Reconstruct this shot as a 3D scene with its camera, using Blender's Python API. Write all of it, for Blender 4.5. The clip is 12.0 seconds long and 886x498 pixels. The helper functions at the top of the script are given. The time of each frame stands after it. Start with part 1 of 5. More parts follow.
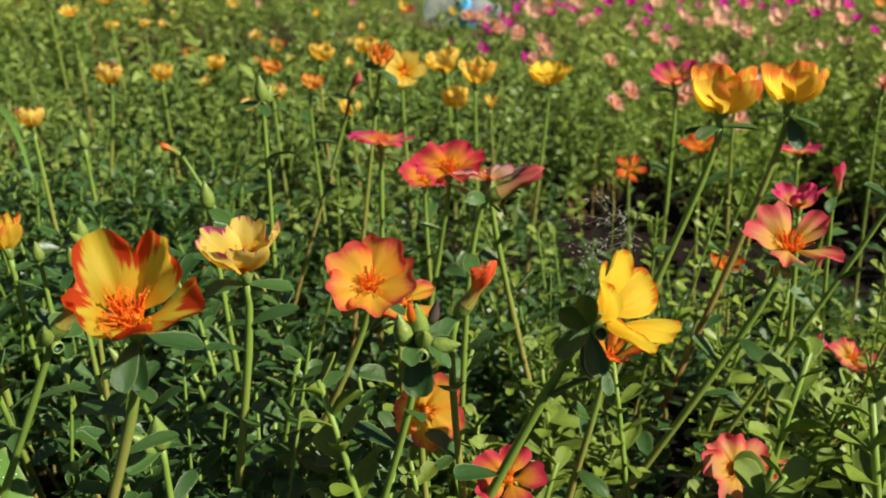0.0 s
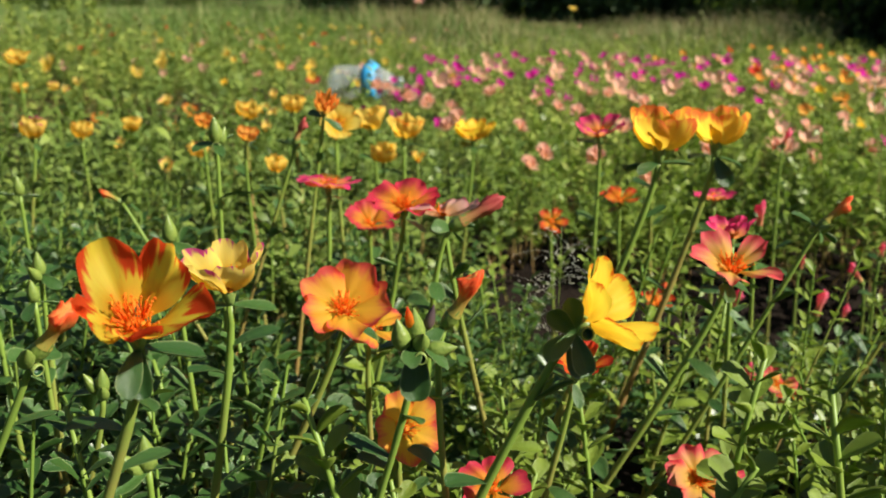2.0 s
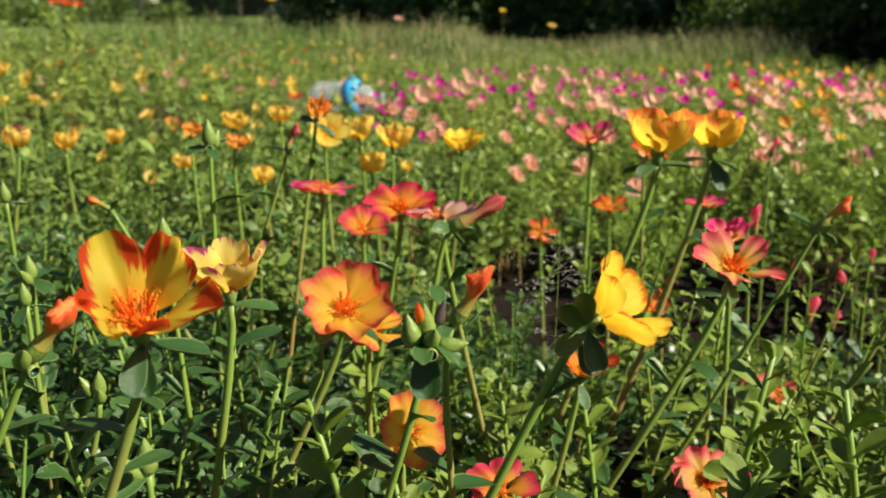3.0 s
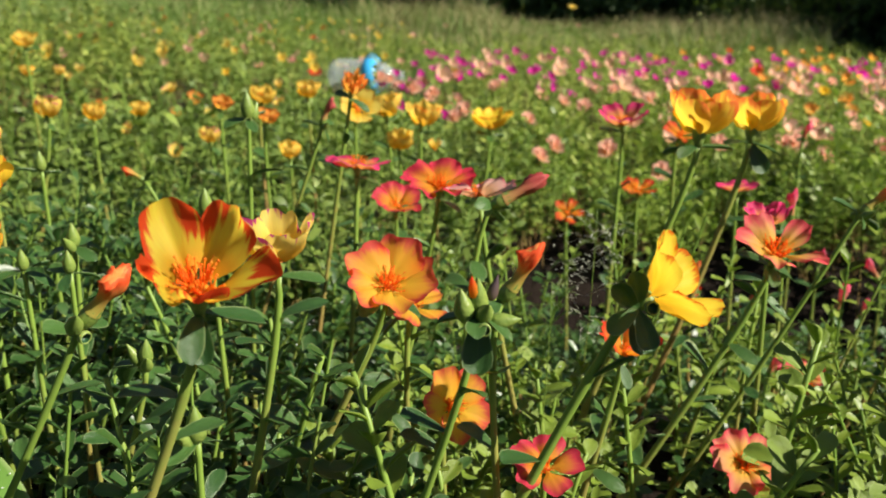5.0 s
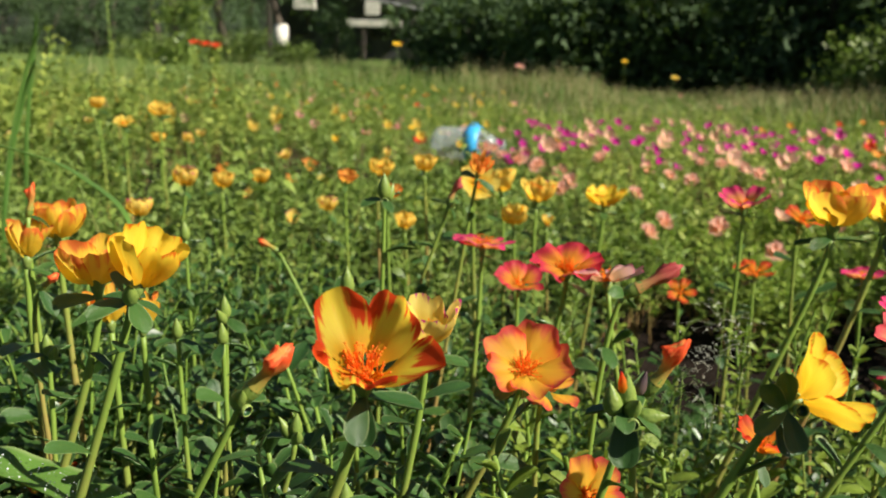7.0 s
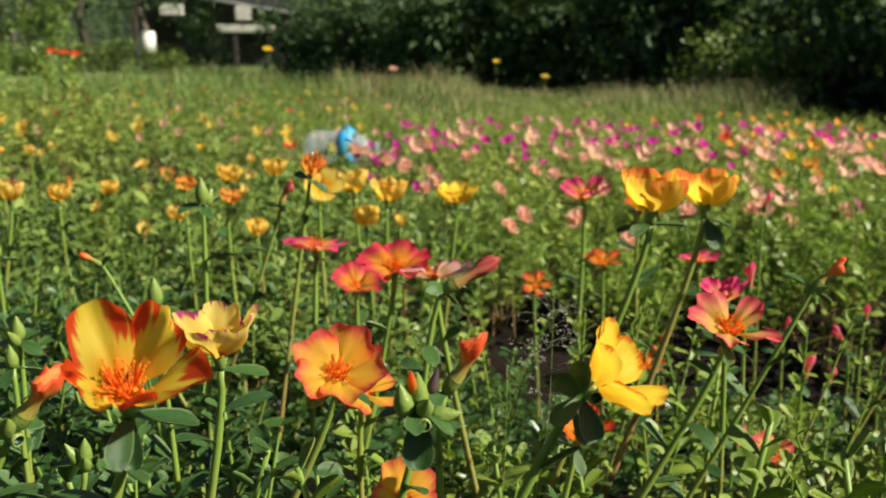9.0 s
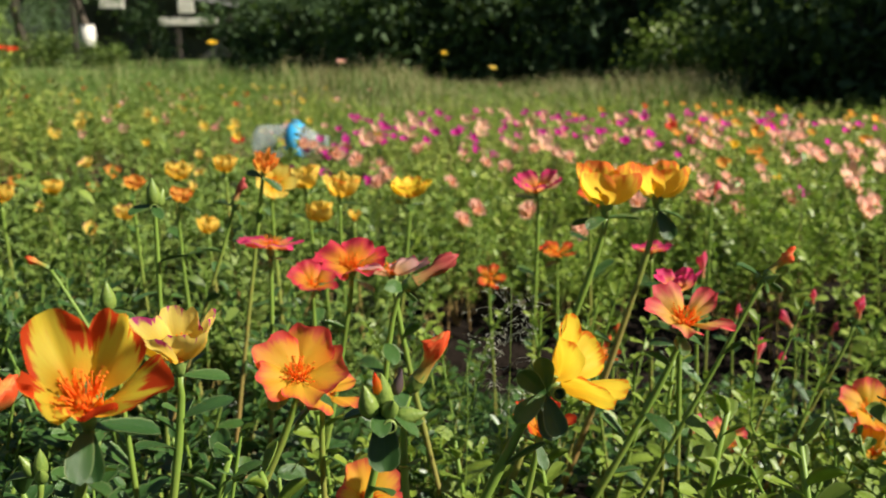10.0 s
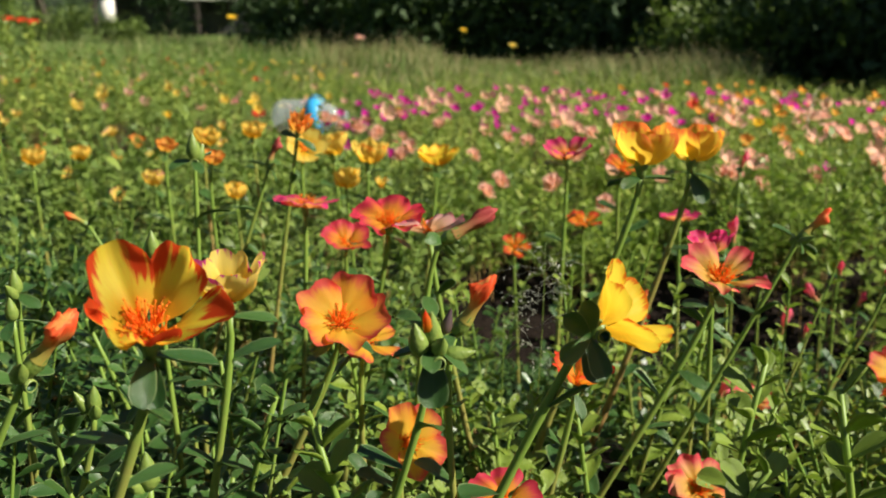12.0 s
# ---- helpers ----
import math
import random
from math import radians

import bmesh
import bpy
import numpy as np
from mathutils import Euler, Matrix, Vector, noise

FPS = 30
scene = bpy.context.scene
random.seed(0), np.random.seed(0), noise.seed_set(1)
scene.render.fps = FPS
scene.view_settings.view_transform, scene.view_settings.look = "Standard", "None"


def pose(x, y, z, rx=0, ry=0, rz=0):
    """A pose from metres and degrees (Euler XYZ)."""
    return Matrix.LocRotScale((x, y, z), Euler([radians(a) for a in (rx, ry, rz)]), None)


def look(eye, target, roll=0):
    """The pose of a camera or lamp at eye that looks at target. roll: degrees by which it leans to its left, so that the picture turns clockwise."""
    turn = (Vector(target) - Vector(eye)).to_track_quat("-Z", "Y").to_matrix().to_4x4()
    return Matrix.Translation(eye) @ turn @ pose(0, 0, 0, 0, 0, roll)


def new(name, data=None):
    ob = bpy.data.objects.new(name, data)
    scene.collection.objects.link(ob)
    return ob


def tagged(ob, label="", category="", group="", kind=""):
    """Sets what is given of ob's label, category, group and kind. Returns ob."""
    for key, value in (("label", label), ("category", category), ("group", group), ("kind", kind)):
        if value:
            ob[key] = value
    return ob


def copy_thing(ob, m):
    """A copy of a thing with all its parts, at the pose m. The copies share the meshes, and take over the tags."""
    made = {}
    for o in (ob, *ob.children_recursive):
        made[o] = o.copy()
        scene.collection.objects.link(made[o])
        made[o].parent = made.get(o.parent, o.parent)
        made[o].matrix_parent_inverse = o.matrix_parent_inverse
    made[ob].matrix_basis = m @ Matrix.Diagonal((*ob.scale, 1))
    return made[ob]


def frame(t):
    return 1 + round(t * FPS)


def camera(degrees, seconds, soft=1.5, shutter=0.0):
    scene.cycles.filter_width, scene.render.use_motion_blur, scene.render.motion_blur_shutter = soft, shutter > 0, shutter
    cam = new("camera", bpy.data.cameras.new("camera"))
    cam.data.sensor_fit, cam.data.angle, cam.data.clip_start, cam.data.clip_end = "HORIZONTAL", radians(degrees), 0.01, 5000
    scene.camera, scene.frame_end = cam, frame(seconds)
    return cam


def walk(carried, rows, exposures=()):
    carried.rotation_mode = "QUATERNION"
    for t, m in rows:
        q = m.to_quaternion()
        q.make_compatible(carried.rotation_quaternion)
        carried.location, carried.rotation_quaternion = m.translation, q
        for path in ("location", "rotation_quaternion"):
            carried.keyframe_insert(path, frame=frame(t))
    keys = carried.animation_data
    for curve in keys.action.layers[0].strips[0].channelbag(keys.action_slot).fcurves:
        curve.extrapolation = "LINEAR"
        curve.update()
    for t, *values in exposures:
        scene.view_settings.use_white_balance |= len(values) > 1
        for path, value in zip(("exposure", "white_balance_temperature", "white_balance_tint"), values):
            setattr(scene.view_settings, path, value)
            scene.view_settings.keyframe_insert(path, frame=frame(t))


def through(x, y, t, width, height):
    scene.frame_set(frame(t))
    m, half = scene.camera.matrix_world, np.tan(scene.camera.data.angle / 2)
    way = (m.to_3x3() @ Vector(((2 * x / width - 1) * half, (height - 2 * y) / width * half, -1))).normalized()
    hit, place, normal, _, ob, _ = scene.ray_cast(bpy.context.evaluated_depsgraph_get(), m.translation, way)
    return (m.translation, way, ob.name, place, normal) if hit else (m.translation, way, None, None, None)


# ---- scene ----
cam = camera(53.16, 12.0, soft=1.8)
PATH = [
    (0.0, pose(0.0371, 0.0133, 0.3993, 68.804, 0.918, 10.180)),
    (0.5, pose(0.0321, 0.0046, 0.3984, 70.529, -0.090, 7.680)),
    (1.0, pose(0.0187, -0.0107, 0.3950, 71.706, -0.452, 6.271)),
    (1.5, pose(0.0117, -0.0105, 0.3936, 72.788, 0.029, 4.766)),
    (2.0, pose(0.0089, -0.0096, 0.3835, 73.461, -0.211, 3.791)),
    (2.5, pose(0.0022, -0.0079, 0.3807, 74.178, -0.535, 3.000)),
    (3.0, pose(-0.0011, -0.0066, 0.3747, 74.550, -0.292, 2.488)),
    (3.2, pose(-0.0020, -0.0066, 0.3746, 74.600, -0.350, 2.430)),
    (4.8, pose(-0.0138, -0.0069, 0.3722, 73.290, -1.250, 3.240)),
    (5.0, pose(-0.0146, -0.0069, 0.3723, 73.290, -1.272, 3.632)),
    (5.5, pose(-0.0211, -0.0108, 0.3746, 73.636, -1.132, 5.285)),
    (6.0, pose(-0.0301, -0.0164, 0.3810, 74.805, -1.403, 7.779)),
    (6.5, pose(-0.0342, -0.0192, 0.3835, 76.240, -1.702, 9.415)),
    (6.7, pose(-0.0355, -0.0200, 0.3842, 76.800, -1.740, 10.180)),
    (8.3, pose(-0.0125, -0.0085, 0.3833, 77.960, -0.850, 5.660)),
    (8.5, pose(-0.0105, -0.0074, 0.3830, 77.860, -0.799, 4.765)),
    (9.0, pose(-0.0012, -0.0024, 0.3803, 77.618, -0.513, 2.132)),
    (9.5, pose(0.0000, 0.0000, 0.3800, 77.200, -0.000, -0.000)),
    (10.0, pose(-0.0046, -0.0013, 0.3826, 77.127, -0.065, -1.200)),
    (10.5, pose(-0.0081, -0.0055, 0.3813, 76.646, -0.087, -1.092)),
    (11.0, pose(-0.0109, -0.0133, 0.3805, 75.919, 0.045, -0.387)),
    (11.5, pose(-0.0168, -0.0166, 0.3784, 75.752, -0.203, -0.042)),
    (12.0, pose(-0.0159, -0.0088, 0.3718, 75.769, -0.598, -0.038)),
]
walk(cam, PATH, exposures=((0.0, 0.62), (1.0, 0.70), (2.5, 0.81), (5.2, 0.87), (6.5, 0.82), (8.5, 0.76), (10.0, 0.77), (12.0, 0.75)))
# a phone lens focused on the near blooms
cam.data.dof.use_dof = True
cam.data.dof.focus_distance = 0.34
cam.data.dof.aperture_fstop = 17.5

# ---- light ----
SUN_EL, SUN_AZ = 38.0, 106.0     # degrees above the horizon, clockwise from +y
world = bpy.data.worlds.new("sky")
world.use_nodes = True
scene.world = world
wn = world.node_tree
sky = wn.nodes.new("ShaderNodeTexSky")
sky.sky_type = "NISHITA"
sky.sun_disc = False
sky.sun_elevation = radians(SUN_EL)
sky.sun_rotation = radians(SUN_AZ)
wn.links.new(sky.outputs[0], wn.nodes["Background"].inputs[0])
wn.nodes["Background"].inputs[1].default_value = 0.034
sun_data = bpy.data.lights.new("sun", "SUN")
sun_data.energy, sun_data.angle, sun_data.color = 5.0, radians(0.53), (1.0, 0.93, 0.80)
sun = new("sun", sun_data)
to_sun = Vector((math.sin(radians(SUN_AZ)) * math.cos(radians(SUN_EL)),
                 math.cos(radians(SUN_AZ)) * math.cos(radians(SUN_EL)), math.sin(radians(SUN_EL))))
sun.matrix_world = look(to_sun * 30, (0, 0, 0))


# ---- materials ----
class Nodes:
    """Short hand for a material's node tree."""

    def __init__(self, name):
        self.mat = bpy.data.materials.new(name)
        self.mat.use_nodes = True
        self.t = self.mat.node_tree
        self.t.nodes.clear()
        self.out = self.t.nodes.new("ShaderNodeOutputMaterial")

    def add(self, kind, **values):
        n = self.t.nodes.new(kind)
        for key, value in values.items():
            setattr(n, key, value)
        return n

    def put(self, a, b):
        self.t.links.new(a, b)

    def math(self, op, a, b=0.5, clamp=False):
        n = self.add("ShaderNodeMath", operation=op, use_clamp=clamp)
        for i, v in enumerate((a, b)):
            if isinstance(v, (int, float)):
                n.inputs[i].default_value = v
            else:
                self.put(v, n.inputs[i])
        return n.outputs[0]

    def mix(self, fac, a, b):
        n = self.add("ShaderNodeMix", data_type="RGBA")
        for i, v in ((0, fac), (6, a), (7, b)):
            if isinstance(v, tuple):
                n.inputs[i].default_value = (*v, 1)
            elif isinstance(v, (int, float)):
                n.inputs[i].default_value = v
            else:
                self.put(v, n.inputs[i])
        return n.outputs[2]

    def step(self, v, lo, hi):
        n = self.add("ShaderNodeMapRange", interpolation_type="SMOOTHSTEP")
        n.inputs[1].default_value, n.inputs[2].default_value = lo, hi
        self.put(v, n.inputs[0])
        return n.outputs[0]

    def noise(self, vec, scale, detail=3.0):
        n = self.add("ShaderNodeTexNoise")
        n.inputs["Scale"].default_value, n.inputs["Detail"].default_value = scale, detail
        if vec is not None:
            self.put(vec, n.inputs["Vector"])
        return n.outputs["Fac"]

    def bump(self, height, strength, distance=0.0005):
        n = self.add("ShaderNodeBump")
        n.inputs["Strength"].default_value, n.inputs["Distance"].default_value = strength, distance
        self.put(height, n.inputs["Height"])
        return n.outputs[0]

    def finish(self, colour, rough, normal=None, through=None, share=0.3, spec=0.5):
        p = self.add("ShaderNodeBsdfPrincipled")
        for key, v in (("Base Color", colour), ("Roughness", rough)):
            if isinstance(v, tuple):
                p.inputs[key].default_value = (*v, 1)
            elif isinstance(v, (int, float)):
                p.inputs[key].default_value = v
            else:
                self.put(v, p.inputs[key])
        p.inputs["Specular IOR Level"].default_value = spec
        if normal is not None:
            self.put(normal, p.inputs["Normal"])
        last = p.outputs[0]
        if through is not None:
            tr = self.add("ShaderNodeBsdfTranslucent")
            if isinstance(through, tuple):
                tr.inputs[0].default_value = (*through, 1)
            else:
                self.put(through, tr.inputs[0])
            m = self.add("ShaderNodeMixShader")
            m.inputs[0].default_value = share
            self.put(last, m.inputs[1])
            self.put(tr.outputs[0], m.inputs[2])
            last = m.outputs[0]
        self.put(last, self.out.inputs[0])
        return self.mat


def petal_material(name, throat, body, edge, start, width, streak, share=0.62, golden=(0.28, 0.88)):
    """Petal skin: throat colour at the base, body, and an edge colour that runs inwards in streaks."""
    n = Nodes(name)
    uv = n.add("ShaderNodeUVMap")
    sep = n.add("ShaderNodeSeparateXYZ")
    n.put(uv.outputs[0], sep.inputs[0])
    u, v = sep.outputs[0], sep.outputs[1]
    info = n.add("ShaderNodeObjectInfo")
    comb = n.add("ShaderNodeCombineXYZ")
    n.put(n.math("MULTIPLY", u, 13.0), comb.inputs[0])
    n.put(n.math("MULTIPLY", v, 1.3), comb.inputs[1])
    n.put(n.math("MULTIPLY", info.outputs["Random"], 40.0), comb.inputs[2])
    lines = n.noise(comb.outputs[0], 1.0, 4.0)
    comb2 = n.add("ShaderNodeCombineXYZ")
    n.put(n.math("MULTIPLY", u, 1.6), comb2.inputs[0])
    n.put(n.math("MULTIPLY", v, 1.0), comb2.inputs[1])
    n.put(n.math("MULTIPLY", info.outputs["Random"], 91.0), comb2.inputs[2])
    patch = n.noise(comb2.outputs[0], 1.6, 2.0)
    side = n.math("MULTIPLY", n.math("ABSOLUTE", n.math("SUBTRACT", u, 0.5)), 0.12)
    reach = n.math("ADD", n.math("ADD", v, side),
                   n.math("ADD", n.math("MULTIPLY", n.math("SUBTRACT", lines, 0.5), streak),
                          n.math("MULTIPLY", n.math("SUBTRACT", patch, 0.5), streak * 1.2)))
    f_edge = n.step(reach, start, start + width)
    f_throat = n.step(v, *golden)
    colour = n.mix(f_edge, n.mix(f_throat, throat, body), edge)
    fine = n.add("ShaderNodeCombineXYZ")
    n.put(n.math("MULTIPLY", u, 60.0), fine.inputs[0])
    n.put(n.math("MULTIPLY", v, 4.0), fine.inputs[1])
    vein = n.noise(fine.outputs[0], 1.0, 2.0)
    shade = n.mix(n.math("MULTIPLY", n.step(vein, 0.3, 0.75), 0.20), colour, n.mix(0.55, colour, edge))
    return n.finish(shade, 0.55, n.bump(vein, 0.25, 0.0004), shade, share, 0.25)


PETAL_FLAME = petal_material("petal_flame", (1.0, 0.46, 0.02), (1.0, 0.77, 0.07), (0.86, 0.085, 0.018), 0.72, 0.20, 0.95, 0.70, (0.22, 0.66))
PETAL_CREAM = petal_material("petal_cream", (0.93, 0.62, 0.05), (0.97, 0.76, 0.16), (0.62, 0.07, 0.26), 1.00, 0.10, 0.70)
PETAL_CORAL = petal_material("petal_coral", (0.96, 0.60, 0.05), (0.98, 0.44, 0.05), (0.86, 0.11, 0.09), 0.70, 0.34, 0.45)
PETAL_ROSE = petal_material("petal_rose", (0.92, 0.40, 0.03), (0.84, 0.17, 0.07), (0.76, 0.05, 0.10), 0.60, 0.35, 0.35)
PETAL_PINK = petal_material("petal_pink", (0.95, 0.56, 0.08), (0.97, 0.42, 0.20), (0.88, 0.10, 0.13), 0.60, 0.42, 0.35)
PETAL_BRIGHT = petal_material("petal_bright_pink", (0.94, 0.40, 0.10), (0.92, 0.20, 0.20), (0.86, 0.06, 0.22), 0.55, 0.40, 0.35)
PETAL_PALE = petal_material("petal_pale", (0.88, 0.55, 0.28), (0.88, 0.50, 0.44), (0.76, 0.09, 0.22), 0.88, 0.25, 0.35)
PETAL_SCARLET = petal_material("petal_scarlet", (0.92, 0.36, 0.02), (0.86, 0.17, 0.03), (0.76, 0.055, 0.025), 0.70, 0.35, 0.40)
PETAL_FADED = petal_material("petal_faded", (0.50, 0.46, 0.10), (0.84, 0.36, 0.10), (0.80, 0.11, 0.03), 0.74, 0.24, 0.50, 0.40)
PETAL_MAROON = petal_material("petal_maroon", (0.50, 0.30, 0.10), (0.52, 0.12, 0.09), (0.40, 0.06, 0.06), 0.7, 0.3, 0.40, 0.30)
PETAL_YELLOW = petal_material("petal_yellow", (0.96, 0.58, 0.03), (0.98, 0.72, 0.055), (0.86, 0.22, 0.015), 0.98, 0.10, 0.45, 0.50)
PETAL_GOLD = petal_material("petal_gold", (0.93, 0.56, 0.03), (0.98, 0.75, 0.15), (0.90, 0.30, 0.025), 0.94, 0.22, 0.55)
PETAL_AMBER = petal_material("petal_amber", (0.96, 0.70, 0.06), (0.98, 0.68, 0.07), (0.88, 0.22, 0.05), 0.78, 0.28, 0.70)
PETAL_MAGENTA = petal_material("petal_magenta", (0.72, 0.03, 0.30), (0.80, 0.03, 0.46), (0.74, 0.02, 0.42), 0.8, 0.3, 0.2)
PETAL_BUD = petal_material("petal_bud", (0.88, 0.40, 0.20), (0.90, 0.32, 0.34), (0.84, 0.13, 0.27), 0.7, 0.3, 0.4)
WITHERED = petal_material("withered", (0.10, 0.07, 0.06), (0.05, 0.03, 0.04), (0.08, 0.05, 0.05), 0.7, 0.3, 0.5, 0.05)
PETAL_SALMON = petal_material("petal_salmon", (0.90, 0.54, 0.30), (0.88, 0.54, 0.41), (0.86, 0.43, 0.35), 0.8, 0.3, 0.3)
PETAL_RED = petal_material("petal_red", (0.84, 0.12, 0.03), (0.84, 0.06, 0.025), (0.78, 0.04, 0.025), 0.8, 0.3, 0.2)
PETAL_ORANGE = petal_material("petal_orange", (0.93, 0.50, 0.06), (0.93, 0.42, 0.08), (0.88, 0.26, 0.05), 0.8, 0.3, 0.3)


def leaf_material(name, dark, light, share=0.25, rough=0.42, joined=False, rim=0.25, spec=0.35):
    """Fleshy leaf: darker middle, paler rim, mottled; every leaf a little different."""
    n = Nodes(name)
    if joined:
        rand = n.add("ShaderNodeNewGeometry").outputs["Random Per Island"]
    else:
        rand = n.add("ShaderNodeObjectInfo").outputs["Random"]
    pos = n.add("ShaderNodeTexCoord").outputs["Object"]
    mott = n.noise(pos, 420.0, 3.0)
    vary = n.math("ADD", n.math("MULTIPLY", rand, 0.75), n.math("MULTIPLY", mott, 0.25))
    if joined:
        clump = n.step(n.noise(pos, 7.0, 3.0), 0.32, 0.68)
        vary = n.math("ADD", n.math("MULTIPLY", vary, 0.6), n.math("MULTIPLY", clump, 0.4))
    base = n.mix(vary, dark, light)
    uv = n.add("ShaderNodeUVMap")
    sep = n.add("ShaderNodeSeparateXYZ")
    n.put(uv.outputs[0], sep.inputs[0])
    off = n.math("MULTIPLY", n.math("ABSOLUTE", n.math("SUBTRACT", sep.outputs[0], 0.5)), 2.0)
    f = n.math("MULTIPLY", n.step(off, 0.84, 1.0), rim * 1.6)
    colour = n.mix(f, base, (0.38, 0.46, 0.20))
    rib = n.math("MULTIPLY", n.step(n.math("SUBTRACT", 1.0, off), 0.9, 1.0), 0.35)
    colour = n.mix(rib, colour, light)
    return n.finish(colour, rough, n.bump(mott, 0.35, 0.0006), n.mix(0.6, colour, (0.25, 0.42, 0.04)), share, spec)


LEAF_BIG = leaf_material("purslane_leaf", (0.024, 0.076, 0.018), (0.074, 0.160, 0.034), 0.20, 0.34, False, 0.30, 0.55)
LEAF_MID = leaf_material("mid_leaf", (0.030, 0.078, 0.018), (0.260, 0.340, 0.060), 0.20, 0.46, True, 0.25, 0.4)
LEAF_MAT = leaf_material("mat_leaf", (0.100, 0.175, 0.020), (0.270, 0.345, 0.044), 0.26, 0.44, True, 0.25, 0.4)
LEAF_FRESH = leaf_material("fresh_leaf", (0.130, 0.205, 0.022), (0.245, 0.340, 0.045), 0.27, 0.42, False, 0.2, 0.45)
# Deep green leaf, with the near-left shade worked into its colour too.
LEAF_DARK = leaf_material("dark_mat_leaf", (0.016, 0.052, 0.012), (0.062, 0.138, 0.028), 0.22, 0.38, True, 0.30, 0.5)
LEAF_FIELD = leaf_material("field_leaf", (0.060, 0.120, 0.018), (0.440, 0.490, 0.100), 0.28, 0.50, True, 0.0)
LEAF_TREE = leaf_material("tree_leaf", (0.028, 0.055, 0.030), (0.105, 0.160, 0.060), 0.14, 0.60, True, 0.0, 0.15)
LEAF_BLADE = leaf_material("grass_blade", (0.085, 0.200, 0.035), (0.150, 0.290, 0.055), 0.35, 0.40, False, 0.35)


def grass_material(name, green, straw, amount):
    n = Nodes(name)
    rand = n.add("ShaderNodeNewGeometry").outputs["Random Per Island"]
    uv = n.add("ShaderNodeUVMap")
    sep = n.add("ShaderNodeSeparateXYZ")
    n.put(uv.outputs[0], sep.inputs[0])
    f = n.step(n.math("ADD", n.math("MULTIPLY", sep.outputs[1], 0.9), n.math("MULTIPLY", rand, 0.7)), 1.35 - amount, 1.65 - amount)
    colour = n.mix(f, n.mix(rand, green, (green[0] * 1.8, green[1] * 1.5, green[2] * 1.5)), straw)
    return n.finish(colour, 0.6, None, colour, 0.35, 0.3)


GRASS = grass_material("meadow_grass", (0.090, 0.170, 0.034), (0.42, 0.38, 0.17), 0.35)
SEED_HEADS = grass_material("seed_heads", (0.22, 0.21, 0.08), (0.42, 0.34, 0.18), 0.8)


def stem_material(name, top, foot, joined=False):
    n = Nodes(name)
    uv = n.add("ShaderNodeUVMap")
    sep = n.add("ShaderNodeSeparateXYZ")
    n.put(uv.outputs[0], sep.inputs[0])
    pos = n.add("ShaderNodeTexCoord").outputs["Object"]
    mott = n.noise(pos, 160.0, 4.0)
    rand = n.add("ShaderNodeNewGeometry").outputs["Random Per Island"] if joined else n.add("ShaderNodeObjectInfo").outputs["Random"]
    f = n.step(n.math("ADD", n.math("ADD", sep.outputs[1], n.math("MULTIPLY", mott, 0.4)), n.math("MULTIPLY", rand, 0.5)), 0.45, 1.25)
    colour = n.mix(f, foot, top)
    return n.finish(colour, 0.45, n.bump(mott, 0.3, 0.0004), colour, 0.12, 0.4)


STEM = stem_material("purslane_stem", (0.20, 0.31, 0.050), (0.36, 0.23, 0.080))
STEM_MAT = stem_material("mat_stem", (0.17, 0.28, 0.045), (0.30, 0.19, 0.070), True)


def plain_material(name, a, b, scale, rough, bump=0.3, distance=0.001, spec=0.4):
    n = Nodes(name)
    pos = n.add("ShaderNodeTexCoord").outputs["Object"]
    big = n.noise(pos, scale, 5.0)
    small = n.noise(pos, scale * 9.0, 3.0)
    f = n.step(n.math("ADD", n.math("MULTIPLY", big, 0.7), n.math("MULTIPLY", small, 0.3)), 0.3, 0.7)
    return n.finish(n.mix(f, a, b), rough, n.bump(small, bump, distance), None, 0, spec)


def stamen_material():
    n = Nodes("stamen")
    pos = n.add("ShaderNodeTexCoord").outputs["Object"]
    colour = n.mix(n.step(n.noise(pos, 6.0, 3.0), 0.35, 0.65), (1.0, 0.24, 0.02), (1.0, 0.46, 0.04))
    return n.finish(colour, 0.5, None, colour, 0.6, 0.3)


STAMEN = stamen_material()
CALYX = plain_material("calyx", (0.10, 0.17, 0.045), (0.20, 0.27, 0.06), 120.0, 0.42)
BUD = plain_material("bud_skin", (0.11, 0.19, 0.035), (0.24, 0.30, 0.065), 90.0, 0.38)
POD = plain_material("pod_skin", (0.14, 0.22, 0.05), (0.28, 0.33, 0.09), 140.0, 0.35)
POD_INSIDE = plain_material("pod_inside", (0.015, 0.05, 0.02), (0.03, 0.09, 0.035), 200.0, 0.35)
BARK = plain_material("bark", (0.05, 0.038, 0.028), (0.12, 0.095, 0.07), 4.0, 0.85, 0.8, 0.02)
WHITEWASH = plain_material("whitewash", (0.62, 0.58, 0.50), (0.80, 0.77, 0.70), 3.0, 0.8)
# House wall colour taken near black, with the shade on it put in.
SHADED_WALL = plain_material("shaded_wall", (0.030, 0.032, 0.034), (0.06, 0.06, 0.06), 1.5, 0.8)
ROOF_SHEET = plain_material("roof_sheet", (0.30, 0.30, 0.31), (0.48, 0.47, 0.46), 1.2, 0.5)
DARK_WOOD = plain_material("dark_wood", (0.03, 0.026, 0.022), (0.07, 0.055, 0.045), 6.0, 0.6)
DRY_BLADE = plain_material("dry_blade", (0.50, 0.47, 0.33), (0.66, 0.62, 0.46), 40.0, 0.6)
BLUE_PLASTIC = plain_material("blue_plastic", (0.04, 0.36, 0.72), (0.07, 0.46, 0.82), 20.0, 0.35)


